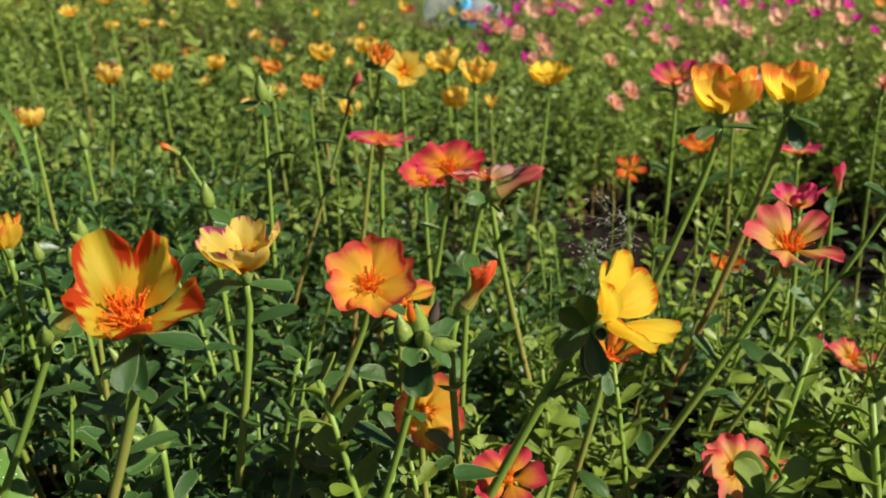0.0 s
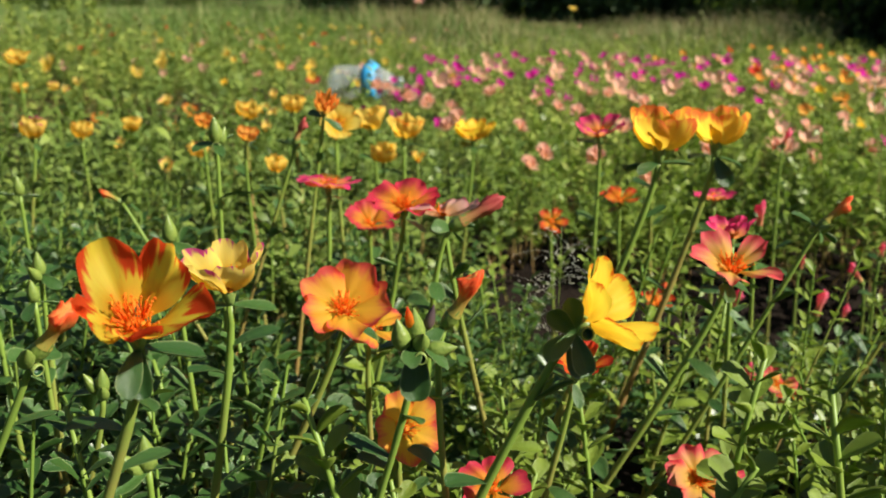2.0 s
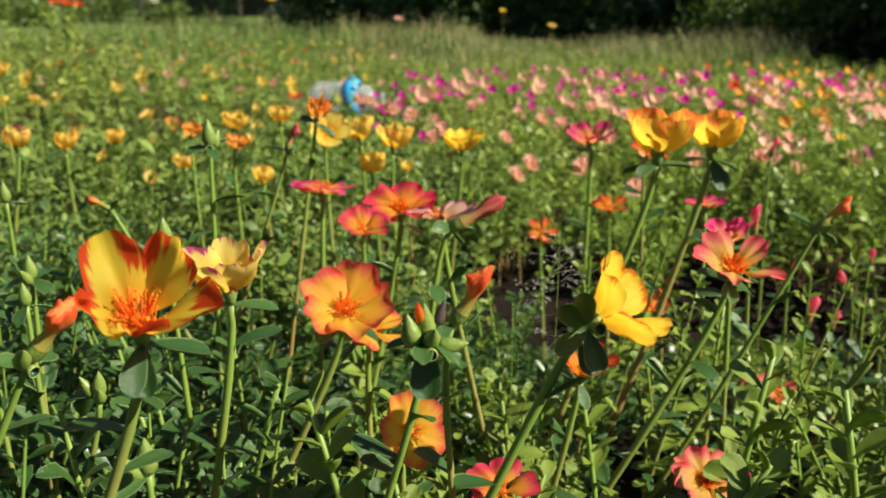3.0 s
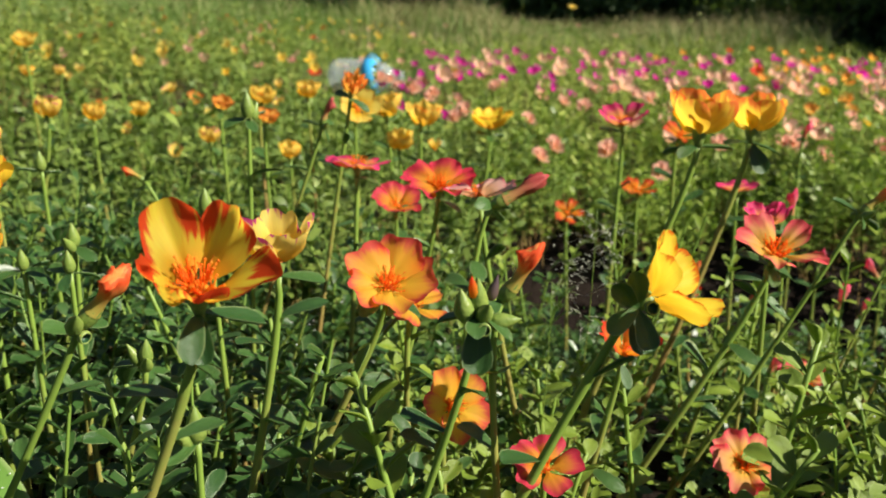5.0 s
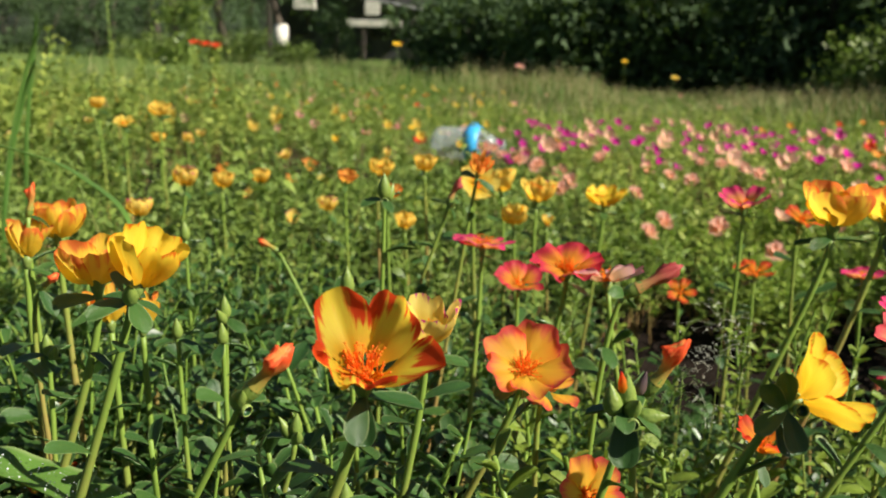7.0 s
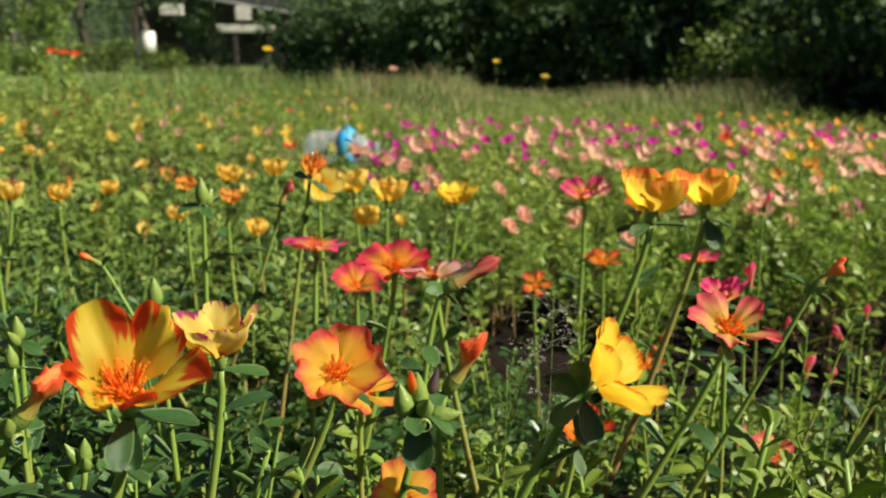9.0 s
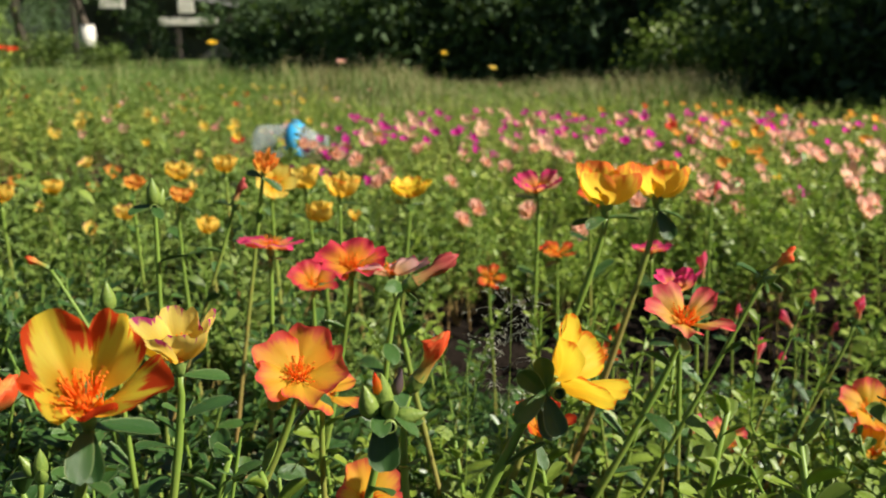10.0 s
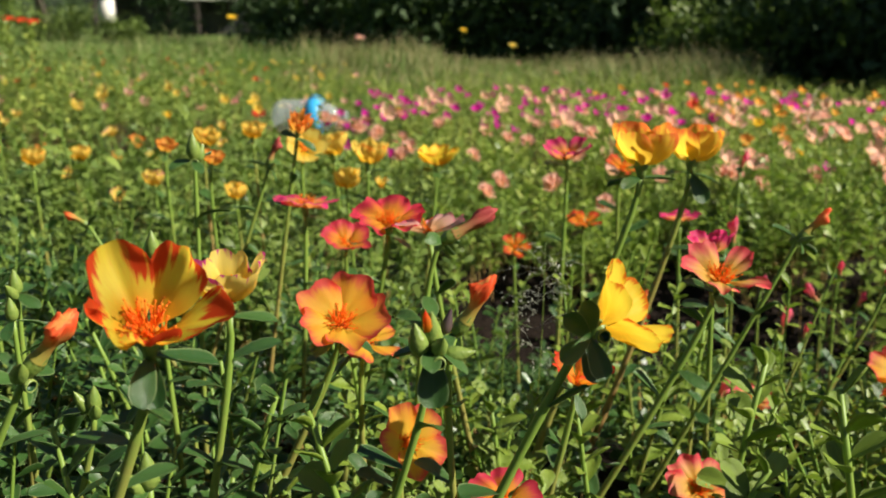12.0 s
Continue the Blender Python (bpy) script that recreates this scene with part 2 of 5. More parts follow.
WINDOW_PANE = plain_material("window_pane", (0.015, 0.018, 0.020), (0.03, 0.03, 0.03), 2.0, 0.12)


def ground_material():
    n = Nodes("ground_cover")
    pos = n.add("ShaderNodeTexCoord").outputs["Object"]
    big = n.noise(pos, 1.3, 6.0)
    small = n.noise(pos, 55.0, 6.0)
    soil = n.mix(small, (0.045, 0.026, 0.016), (0.130, 0.080, 0.050))
    litter = n.mix(n.step(n.noise(pos, 22.0, 4.0), 0.55, 0.68), soil, (0.17, 0.12, 0.07))
    turf = n.mix(n.noise(pos, 9.0, 6.0), (0.060, 0.115, 0.025), (0.180, 0.240, 0.070))
    sep = n.add("ShaderNodeSeparateXYZ")
    n.put(pos, sep.inputs[0])
    # Near soil painted almost black to carry the shade between the plants.
    shade_dew = n.math("SUBTRACT", 1.0, n.step(n.math("ADD", sep.outputs[1], n.noise(pos, 3.0, 4.0)), 3.2, 4.6))
    litter = n.mix(shade_dew, litter, n.mix(small, (0.008, 0.006, 0.005), (0.022, 0.016, 0.012)))
    f = n.step(n.math("ADD", sep.outputs[1], n.math("MULTIPLY", big, 1.5)), 4.5, 7.5)
    return n.finish(n.mix(f, litter, turf), 0.9, n.bump(small, 0.9, 0.01), None, 0, 0.05)


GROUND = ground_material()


def backdrop_material():
    n = Nodes("far_wood")
    pos = n.add("ShaderNodeTexCoord").outputs["Object"]
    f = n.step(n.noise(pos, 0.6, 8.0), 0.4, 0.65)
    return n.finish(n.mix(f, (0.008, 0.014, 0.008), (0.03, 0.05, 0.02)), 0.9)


FAR_WOOD = backdrop_material()


def clear_plastic():
    n = Nodes("clear_plastic")
    t = n.add("ShaderNodeBsdfTransparent")
    t.inputs[0].default_value = (0.86, 0.90, 0.90, 1)
    g = n.add("ShaderNodeBsdfPrincipled")
    g.inputs["Base Color"].default_value = (0.75, 0.80, 0.82, 1)
    g.inputs["Roughness"].default_value = 0.12
    m = n.add("ShaderNodeMixShader")
    m.inputs[0].default_value = 0.26
    n.put(t.outputs[0], m.inputs[1])
    n.put(g.outputs[0], m.inputs[2])
    n.put(m.outputs[0], n.out.inputs[0])
    return n.mat


CLEAR = clear_plastic()


def dew_material():
    n = Nodes("dew")
    t = n.add("ShaderNodeBsdfTransparent")
    g = n.add("ShaderNodeBsdfPrincipled")
    g.inputs["Base Color"].default_value = (0.85, 0.88, 0.88, 1)
    g.inputs["Roughness"].default_value, g.inputs["Specular IOR Level"].default_value = 0.06, 1.0
    m = n.add("ShaderNodeMixShader")
    m.inputs[0].default_value = 0.6
    n.put(t.outputs[0], m.inputs[1])
    n.put(g.outputs[0], m.inputs[2])
    n.put(m.outputs[0], n.out.inputs[0])
    return n.mat


DEW = dew_material()


def pale_seed():
    n = Nodes("pale_seed")
    return n.finish((0.80, 0.80, 0.72), 0.4, None, (0.80, 0.80, 0.66), 0.5, 0.5)


SILK = pale_seed()


# ---- mesh helpers ----
def mesh_from(name, verts, faces, material, uv=None, smooth=True):
    me = bpy.data.meshes.new(name)
    me.from_pydata([tuple(v) for v in verts], [], [tuple(int(i) for i in f) for f in faces])
    me.materials.append(material)
    if uv is not None:
        layer = me.uv_layers.new(name="UVMap")
        idx = np.empty(len(me.loops), dtype=np.int32)
        me.loops.foreach_get("vertex_index", idx)
        layer.data.foreach_set("uv", np.asarray(uv, dtype=np.float32)[idx].ravel())
    if smooth:
        me.polygons.foreach_set("use_smooth", np.ones(len(me.polygons), dtype=bool))
    return me


def big_mesh(name, verts, quads, material, uv):
    """A mesh of many quads from arrays."""
    me = bpy.data.meshes.new(name)
    nv, nf = len(verts), len(quads)
    me.vertices.add(nv)
    me.vertices.foreach_set("co", verts.astype(np.float32).ravel())
    me.loops.add(nf * 4)
    me.loops.foreach_set("vertex_index", quads.astype(np.int32).ravel())
    me.polygons.add(nf)
    me.polygons.foreach_set("loop_start", np.arange(0, nf * 4, 4, dtype=np.int32))
    me.polygons.foreach_set("use_smooth", np.ones(nf, dtype=bool))
    layer = me.uv_layers.new(name="UVMap")
    layer.data.foreach_set("uv", uv.astype(np.float32)[quads.ravel()].ravel())
    me.materials.append(material)
    me.update(calc_edges=True)
    me.validate()
    return me


def hang(name, me, parent, m=None, label=""):
    """Links a mesh as one part under a thing or a part."""
    ob = new(name, me)
    ob.parent = parent
    if m is not None:
        ob.matrix_basis = m
    if label:
        ob["label"] = label
    return ob


def grid_faces(nu, nv):
    return [(j * (nu + 1) + i, j * (nu + 1) + i + 1, (j + 1) * (nu + 1) + i + 1, (j + 1) * (nu + 1) + i)
            for j in range(nv) for i in range(nu)]


def revolve(profile, n=10, wobble=0.0, seed=0):
    """Surface of revolution about z: verts, faces, uv."""
    rnd = random.Random(seed)
    verts, uv = [], []
    for j, (r, z) in enumerate(profile):
        for i in range(n):
            a = 2 * math.pi * i / n
            k = 1 + wobble * rnd.uniform(-1, 1)
            verts.append((r * k * math.cos(a), r * k * math.sin(a), z))
            uv.append((i / n, j / (len(profile) - 1)))
    faces = [(j * n + i, j * n + (i + 1) % n, (j + 1) * n + (i + 1) % n, (j + 1) * n + i)
             for j in range(len(profile) - 1) for i in range(n)]
    return verts, faces, uv


def tube(points, radii, n=7):
    """Tube along points: verts, faces, uv."""
    verts, uv = [], []
    m = len(points)
    for j in range(m):
        d = (points[min(j + 1, m - 1)] - points[max(j - 1, 0)]).normalized()
        s = d.cross(Vector((0.3, 1.0, 0.2))).normalized()
        b = d.cross(s)
        for i in range(n):
            a = 2 * math.pi * i / n
            verts.append(points[j] + (s * math.cos(a) + b * math.sin(a)) * radii[j])
            uv.append((i / n, j / (m - 1)))
    faces = [(j * n + i, j * n + (i + 1) % n, (j + 1) * n + (i + 1) % n, (j + 1) * n + i)
             for j in range(m - 1) for i in range(n)]
    faces.append(tuple(range(n - 1, -1, -1)))
    faces.append(tuple((m - 1) * n + i for i in range(n)))
    return verts, faces, uv


def aim(at, way, spin=0.0, size=1.0):
    """A pose at a place whose z axis points along way."""
    q = Vector(way).normalized().to_track_quat("Z", "Y")
    return Matrix.LocRotScale(at, q @ Euler((0, 0, spin)).to_quaternion(), (size, size, size))


# ---- ground ----
def ground_z(x, y):
    """Height of the soil: a bed that falls gently away, with a furrow behind the front plants."""
    z = 0.05 - 0.04 * min(max(y, 0.0), 6.0)
    if x > -0.15:
        z -= 0.10 * math.exp(-((y - 0.95) / 0.17) ** 2) * min(1.0, (x + 0.15) / 0.15)
    z -= 0.075 * math.exp(-((x + 0.155 * y) / 0.42) ** 2) * min(1.0, max(0.0, (y - 2.9) / 1.3)) * min(1.0, max(0.0, (6.3 - y) / 0.8))
    return z


def spread(lo, hi, fine, grow):
    """Coordinates that are close together round zero and wider apart further out."""
    out, v, s = [0.0], 0.0, fine
    while v < hi:
        v += s
        out.append(v)
        s *= grow
    v, s = 0.0, fine
    while v > lo:
        v -= s
        out.insert(0, v)
        s *= grow
    return out


def build_ground():
    xs, ys = spread(-260, 260, 0.05, 1.07), spread(-40, 420, 0.05, 1.06)
    verts = []
    for y in ys:
        for x in xs:
            k = 0.012 if abs(x) < 3 and y < 7 else 0.05
            verts.append((x, y, ground_z(x, y) + k * noise.noise((x * 6, y * 6, 0.0)) + 0.2 * k * noise.noise((x * 31, y * 31, 2.0))))
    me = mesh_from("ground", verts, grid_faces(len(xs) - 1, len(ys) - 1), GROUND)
    tagged(new("ground", me), "brown crumbly garden soil, near part painted shade-dark, running out into mown turf", "ground", kind="structure")


build_ground()


# ---- leaves ----
def leaf_shape(nu, nv, thick, droop, fold, twist=0.0, wide=0.42):
    """Unit obovate leaf along +y, face up: verts, faces, uv."""
    rows = []
    for side in ((1, -1) if thick else (1,)):
        for j in range(nv + 1):
            t = math.sin(0.5 * math.pi * j / nv)
            w = wide * (t ** 0.75) * (1 - (0.988 * t) ** 5.0) ** 0.55 + 0.03 * (1 - t)
            for i in range(nu + 1):
                u = 2 * i / nu - 1
                z = -droop * t * t + fold * w * u * u + twist * u * t * 0.1
                if thick:
                    z += side * thick * (1 - abs(u) ** 2.2) * (0.35 + math.sin(math.pi * min(t * 0.95 + 0.03, 1)))
                rows.append((w * u, t, z, u * 0.5 + 0.5, t))
    faces = grid_faces(nu, nv)
    if thick:
        k = (nu + 1) * (nv + 1)
        faces = faces + [tuple(k + i for i in reversed(f)) for f in faces]
        rim = [(j * (nu + 1)) for j in range(nv + 1)]
        for a, b in zip(rim, rim[1:]):
            faces.append((a, b, k + b, k + a))
            faces.append((b + nu, a + nu, k + a + nu, k + b + nu))
    return [r[:3] for r in rows], faces, [r[3:] for r in rows]


LEAF_MESHES = []
for droop, fold, wide in ((0.10, 0.35, 0.34), (0.22, 0.25, 0.31), (0.02, 0.40, 0.37), (0.32, 0.20, 0.29), (-0.08, 0.30, 0.27)):
    v, f, q = leaf_shape(4, 6, 0.022, droop, fold, 0.4, wide)
    LEAF_MESHES.append(mesh_from("leaf", v, f, LEAF_BIG, q))


def leaf_pose(at, way, length, roll=0.0, up=Vector((0, 0, 1))):
    """Pose of a leaf that starts at a place and points along way."""
    y = Vector(way).normalized()
    x = y.cross(up)
    if x.length < 1e-3:
        x = Vector((1, 0, 0))
    x.normalize()
    z = x.cross(y)
    m = Matrix((x, y, z)).transposed().to_4x4() @ Matrix.Rotation(roll, 4, "Y")
    return Matrix.Translation(at) @ m @ Matrix.Diagonal((length, length, length, 1))


def scatter(name, shape, poses, material):
    """One mesh of many copies of a shape; poses: (N,3,3) axes and (N,3) places."""
    v, q = np.array([tuple(a) for a in shape[0]]), np.array(shape[2])
    f = np.array(shape[1], dtype=np.int64)
    axes, at = poses
    pts = np.einsum("nij,kj->nki", axes, v) + at[:, None, :]
    quads = (f[None, :, :] + (np.arange(len(at)) * len(v))[:, None, None]).reshape(-1, 4)
    return big_mesh(name, pts.reshape(-1, 3), quads, material, np.tile(q, (len(at), 1)))


def frames_along(way, roll, length, wide=None):
    """Axes (N,3,3) for leaves pointing along way (N,3)."""
    y = way / np.linalg.norm(way, axis=1, keepdims=True)
    x = np.cross(y, np.array([0, 0, 1.0]))
    x /= np.linalg.norm(x, axis=1, keepdims=True) + 1e-9
    z = np.cross(x, y)
    c, s = np.cos(roll)[:, None], np.sin(roll)[:, None]
    x, z = x * c + z * s, z * c - x * s
    w = length if wide is None else wide
    return np.stack([x * w[:, None], y * length[:, None], z * length[:, None]], axis=2)


# ---- purslane plants ----
def petal_mesh(a0, a1, phi, rnd, material, ragged=0.045, curl=1.15, fine=1):
    """One petal of unit length: leaves the axis at a0 degrees, ends at a1, spans phi degrees to each side."""
    nu, nv = (16, 12) if fine else (8, 6)
    da, ph = rnd.uniform(-6, 6), rnd.uniform(0, 6)
    line, r, z = [(0.03, 0.0)], 0.03, 0.0
    for j in range(24):
        a = radians(a0 + (a1 + da - a0) * ((j + 0.5) / 24) ** curl)
        r, z = r + math.sin(a) / 24, z + math.cos(a) / 24
        line.append((r, z))
    notch, skew = rnd.uniform(0.0, 0.07), rnd.uniform(-0.08, 0.08)
    w1, w2, w3 = rnd.uniform(0, 6.28), rnd.uniform(0, 6.28), rnd.uniform(0, 6.28)
    crease = rnd.uniform(0.03, 0.08)
    verts, uv = [], []
    for j in range(nv + 1):
        t = j / nv
        g = min(1.0, 0.40 + 1.25 * t) * (1 - 0.10 * max(0.0, (t - 0.6) / 0.4) ** 2)
        for i in range(nu + 1):
            u = 2 * i / nu - 1
            rag = 0.55 * math.sin(3.3 * u + w1) + 0.40 * math.sin(7.5 * u + w2) + 0.30 * math.sin(13.0 * u + w3)
            reach = 1 - 0.10 * u * u - 0.15 * abs(u) ** 5 - notch * math.exp(-(u / 0.16) ** 2) + skew * u + ragged * rag
            s = min(max(t * reach, 0), 1) * 24
            k = min(int(s), 23)
            (ra, za), (rb, zb) = line[k], line[k + 1]
            rr, zz = ra + (rb - ra) * (s - k), za + (zb - za) * (s - k)
            a = radians(a0 + (a1 + da - a0) * t ** curl)
            off = 0.045 * u + 0.06 * t * t * math.sin(3.1 * u + ph) + 0.80 * ragged * t ** 3 * math.sin(7.5 * u + w2 + 1.0) - 0.10 * math.sin(math.pi * min(1.0, t * 1.1)) * (1 - u * u)
            off += crease * t * math.exp(-(u / 0.22) ** 2)
            rr, zz = max(0.01, rr + off * math.cos(a)), zz - off * math.sin(a)
            p = radians(phi) * u * g
            verts.append((rr * math.cos(p), rr * math.sin(p), zz))
            uv.append((u * 0.5 + 0.5, t))
    return mesh_from("petal", verts, grid_faces(nu, nv), material, uv)


def stamen_mesh(count, rnd):
    """Filaments with anthers round a longer style, unit petal length."""
    verts, faces, _ = revolve([(0.005, 0.10), (0.06, 0.09), (0.12, 0.05), (0.15, -0.02)], 9)
    verts = [Vector(v) for v in verts]
    for k in range(count):
        az, tilt = rnd.uniform(0, 2 * math.pi), radians(rnd.uniform(5, 58))
        ln = rnd.uniform(0.22, 0.38)
        root = Vector((math.cos(az), math.sin(az), 0)) * rnd.uniform(0.03, 0.12)
        d = Vector((math.cos(az) * math.sin(tilt), math.sin(az) * math.sin(tilt), math.cos(tilt)))
        bend = Vector((rnd.uniform(-1, 1), rnd.uniform(-1, 1), 0)) * 0.04
        pts = [root, root + d * ln * 0.55 + bend, root + d * ln]
        v, f, _ = tube(pts, [0.011, 0.010, 0.008], 3)
        o = len(verts)
        verts += v
        faces += [tuple(o + i for i in q) for q in f]
        tip, r, o = pts[-1], 0.020, len(verts)
        verts += [tip + Vector(c) * r for c in ((1, 0, 0), (-1, 0, 0), (0, 1, 0), (0, -1, 0), (0, 0, 1.3), (0, 0, -1))]
        faces += [tuple(o + i for i in q) for q in ((0, 2, 4), (2, 1, 4), (1, 3, 4), (3, 0, 4), (2, 0, 5), (1, 2, 5), (3, 1, 5), (0, 3, 5))]
    return mesh_from("stamen_tuft", verts, faces, STAMEN)


def calyx_mesh(size):
    s = size
    v, f, q = revolve([(0.004 * s, -0.32 * s), (0.06 * s, -0.32 * s), (0.09 * s, -0.22 * s), (0.13 * s, -0.08 * s), (0.11 * s, 0.03 * s), (0.05 * s, 0.05 * s), (0.004 * s, 0.05 * s)], 9, 0.05)
    return mesh_from("calyx", v, f, CALYX, q)


def bud_mesh(length, width, material):
    prof = [(0.02, 0), (0.55, 0.04), (0.88, 0.16), (1.0, 0.32), (0.84, 0.54), (0.50, 0.76), (0.24, 0.90), (0.02, 1.0)]
    v, f, q = revolve([(r * width, z * length) for r, z in prof], 9, 0.04)
    return mesh_from("bud", v, f, material, q)


def pod_mesh(r):
    prof = [(0.02, 0), (0.6, 0.12), (0.95, 0.5), (1.0, 0.9), (0.93, 1.25), (0.80, 1.32), (0.72, 1.2), (0.74, 0.9), (0.55, 0.45), (0.02, 0.35)]
    v, f, q = revolve([(a * r, z * r) for a, z in prof], 12)
    me = mesh_from("seed_pod", v, f, POD, q)
    me.materials.append(POD_INSIDE)
    for p in me.polygons:
        p.material_index = 1 if p.index >= 12 * 6 else 0
    return me


def rolled_mesh(length, rnd, material):
    """Petals of a fading bloom: a twisted neck that opens to a crumpled, folded mouth."""
    n, m = 20, 12
    verts, uv = [], []
    folds = [rnd.uniform(-1, 1) for _ in range(n)]
    bend, side = rnd.uniform(0.10, 0.3), rnd.uniform(0.1, 0.4)
    for j in range(m + 1):
        t = j / m
        r = 0.17 - 0.05 * math.sin(math.pi * min(1.0, 1.5 * t)) + 0.05 * max(0.0, (t - 0.45) / 0.55) ** 1.5 - 0.09 * max(0.0, (t - 0.8) / 0.2) ** 2
        for i in range(n):
            a = 2 * math.pi * i / n + 1.3 * t
            k = 1 + 0.30 * t * folds[i] + 0.26 * t * math.cos(5 * a + 3 * t) + side * t * t * math.cos(a)
            end = t * (1 + 0.07 * t ** 3 * folds[(i * 7) % n] - 0.22 * t * t * math.cos(a))
            verts.append(Vector((r * k * math.cos(a) + bend * t * t, r * k * math.sin(a), end)) * length)
            uv.append((i / n, 0.25 + 0.75 * t))
    faces = [(j * n + i, j * n + (i + 1) % n, (j + 1) * n + (i + 1) % n, (j + 1) * n + i) for j in range(m) for i in range(n)]
    c = len(verts)
    verts.append(Vector((bend * 0.9, 0, 0.98)) * length)
    uv.append((0.5, 0.6))
    faces += [(m * n + i, m * n + (i + 1) % n, c) for i in range(n)]
    return mesh_from("rolled_petals", verts, faces, material, uv)


count = [0]


def stalk(head, face, size, foot, label, group, leaves, whorl, name="purslane_plant", drop=None):
    """Empty at the foot with a stem up to the head and leaves along it. Returns the plant, the head in its space and the random source."""
    count[0] += 1
    rnd = random.Random(count[0] * 7 + 3)
    head, face = Vector(head), Vector(face).normalized()
    foot = Vector((foot[0], foot[1], ground_z(foot[0], foot[1]) - 0.006))
    plant = new(name)
    plant.empty_display_size = 0.02
    plant.location = foot
    tagged(plant, label, "flower", group)
    top = head - foot - face * size * 0.30
    rise = top.z
    ctrl = Vector((top.x * 0.5, top.y * 0.5, rise * 0.5)) + Vector((rnd.uniform(-1, 1), rnd.uniform(-1, 1), 0)) * 0.006
    neck = top - face * min(0.02, rise * 0.25) * 0.7 - Vector((0, 0, min(0.02, rise * 0.25) * 0.5))
    pts = []
    for i in range(13):
        t = i / 12
        pts.append((1 - t) ** 3 * Vector((0, 0, 0)) + 3 * t * (1 - t) ** 2 * ctrl + 3 * t * t * (1 - t) * neck + t ** 3 * top)
    thick = 0.0010 + 0.030 * size
    v, f, q = tube(pts, [thick * (1.20 - 0.35 * i / 12) * (1.12 if i % 3 == 0 else 1.0) for i in range(13)], 8)
    hang("stem", mesh_from("stem", v, f, STEM, q), plant)
    spin = rnd.uniform(0, 6.28)
    leaves += 3
    for k in range(leaves):
        i = 4 + (k * 7) // max(1, leaves)
        az = spin + k * 2.4
        way = Vector((math.cos(az), math.sin(az), rnd.uniform(0.1, 0.9)))
        hang("leaf", LEAF_MESHES[rnd.randrange(5)], plant, leaf_pose(pts[min(i, 11)], way, rnd.uniform(0.013, 0.021), rnd.uniform(-0.5, 0.5)))
    for k in range(whorl):
        az = spin + 6.283 * k / whorl + rnd.uniform(-0.4, 0.4)
        side = face.orthogonal().normalized()
        side = Matrix.Rotation(az, 3, face) @ side
        way = side + face * rnd.uniform(-0.35, 0.25)
        hang("leaf", LEAF_MESHES[rnd.randrange(4)], plant, leaf_pose(top, way, rnd.uniform(0.75, 1.0) * min(0.021, max(0.016, size * 0.8)), rnd.uniform(-0.4, 0.4), face))
    if drop:
        hang("leaf", LEAF_MESHES[2], plant, leaf_pose(top, (drop[0], drop[1], -1), drop[2], 0.1, Vector((0, -1, 0.15))), "drooping dark green leaf")
    return plant, head - foot, face, rnd


def add_pods(plant, at, face, rnd, pods, size):
    for k in range(pods):
        side = Matrix.Rotation(rnd.uniform(0, 6.28), 3, face) @ face.orthogonal().normalized()
        way = side * 0.8 + face * 0.4 + Vector((0, -0.3, 0))
        place = at - face * size * 0.30 + side * 0.002
        s = min(size, 0.016)
        if k % 2 == 0:
            hang("bud", bud_mesh(s * rnd.uniform(0.7, 0.95), s * 0.2, BUD), plant, aim(place, way + face))
        else:
            hang("seed_pod", pod_mesh(max(0.0022, s * 0.16)), plant, aim(place, way))


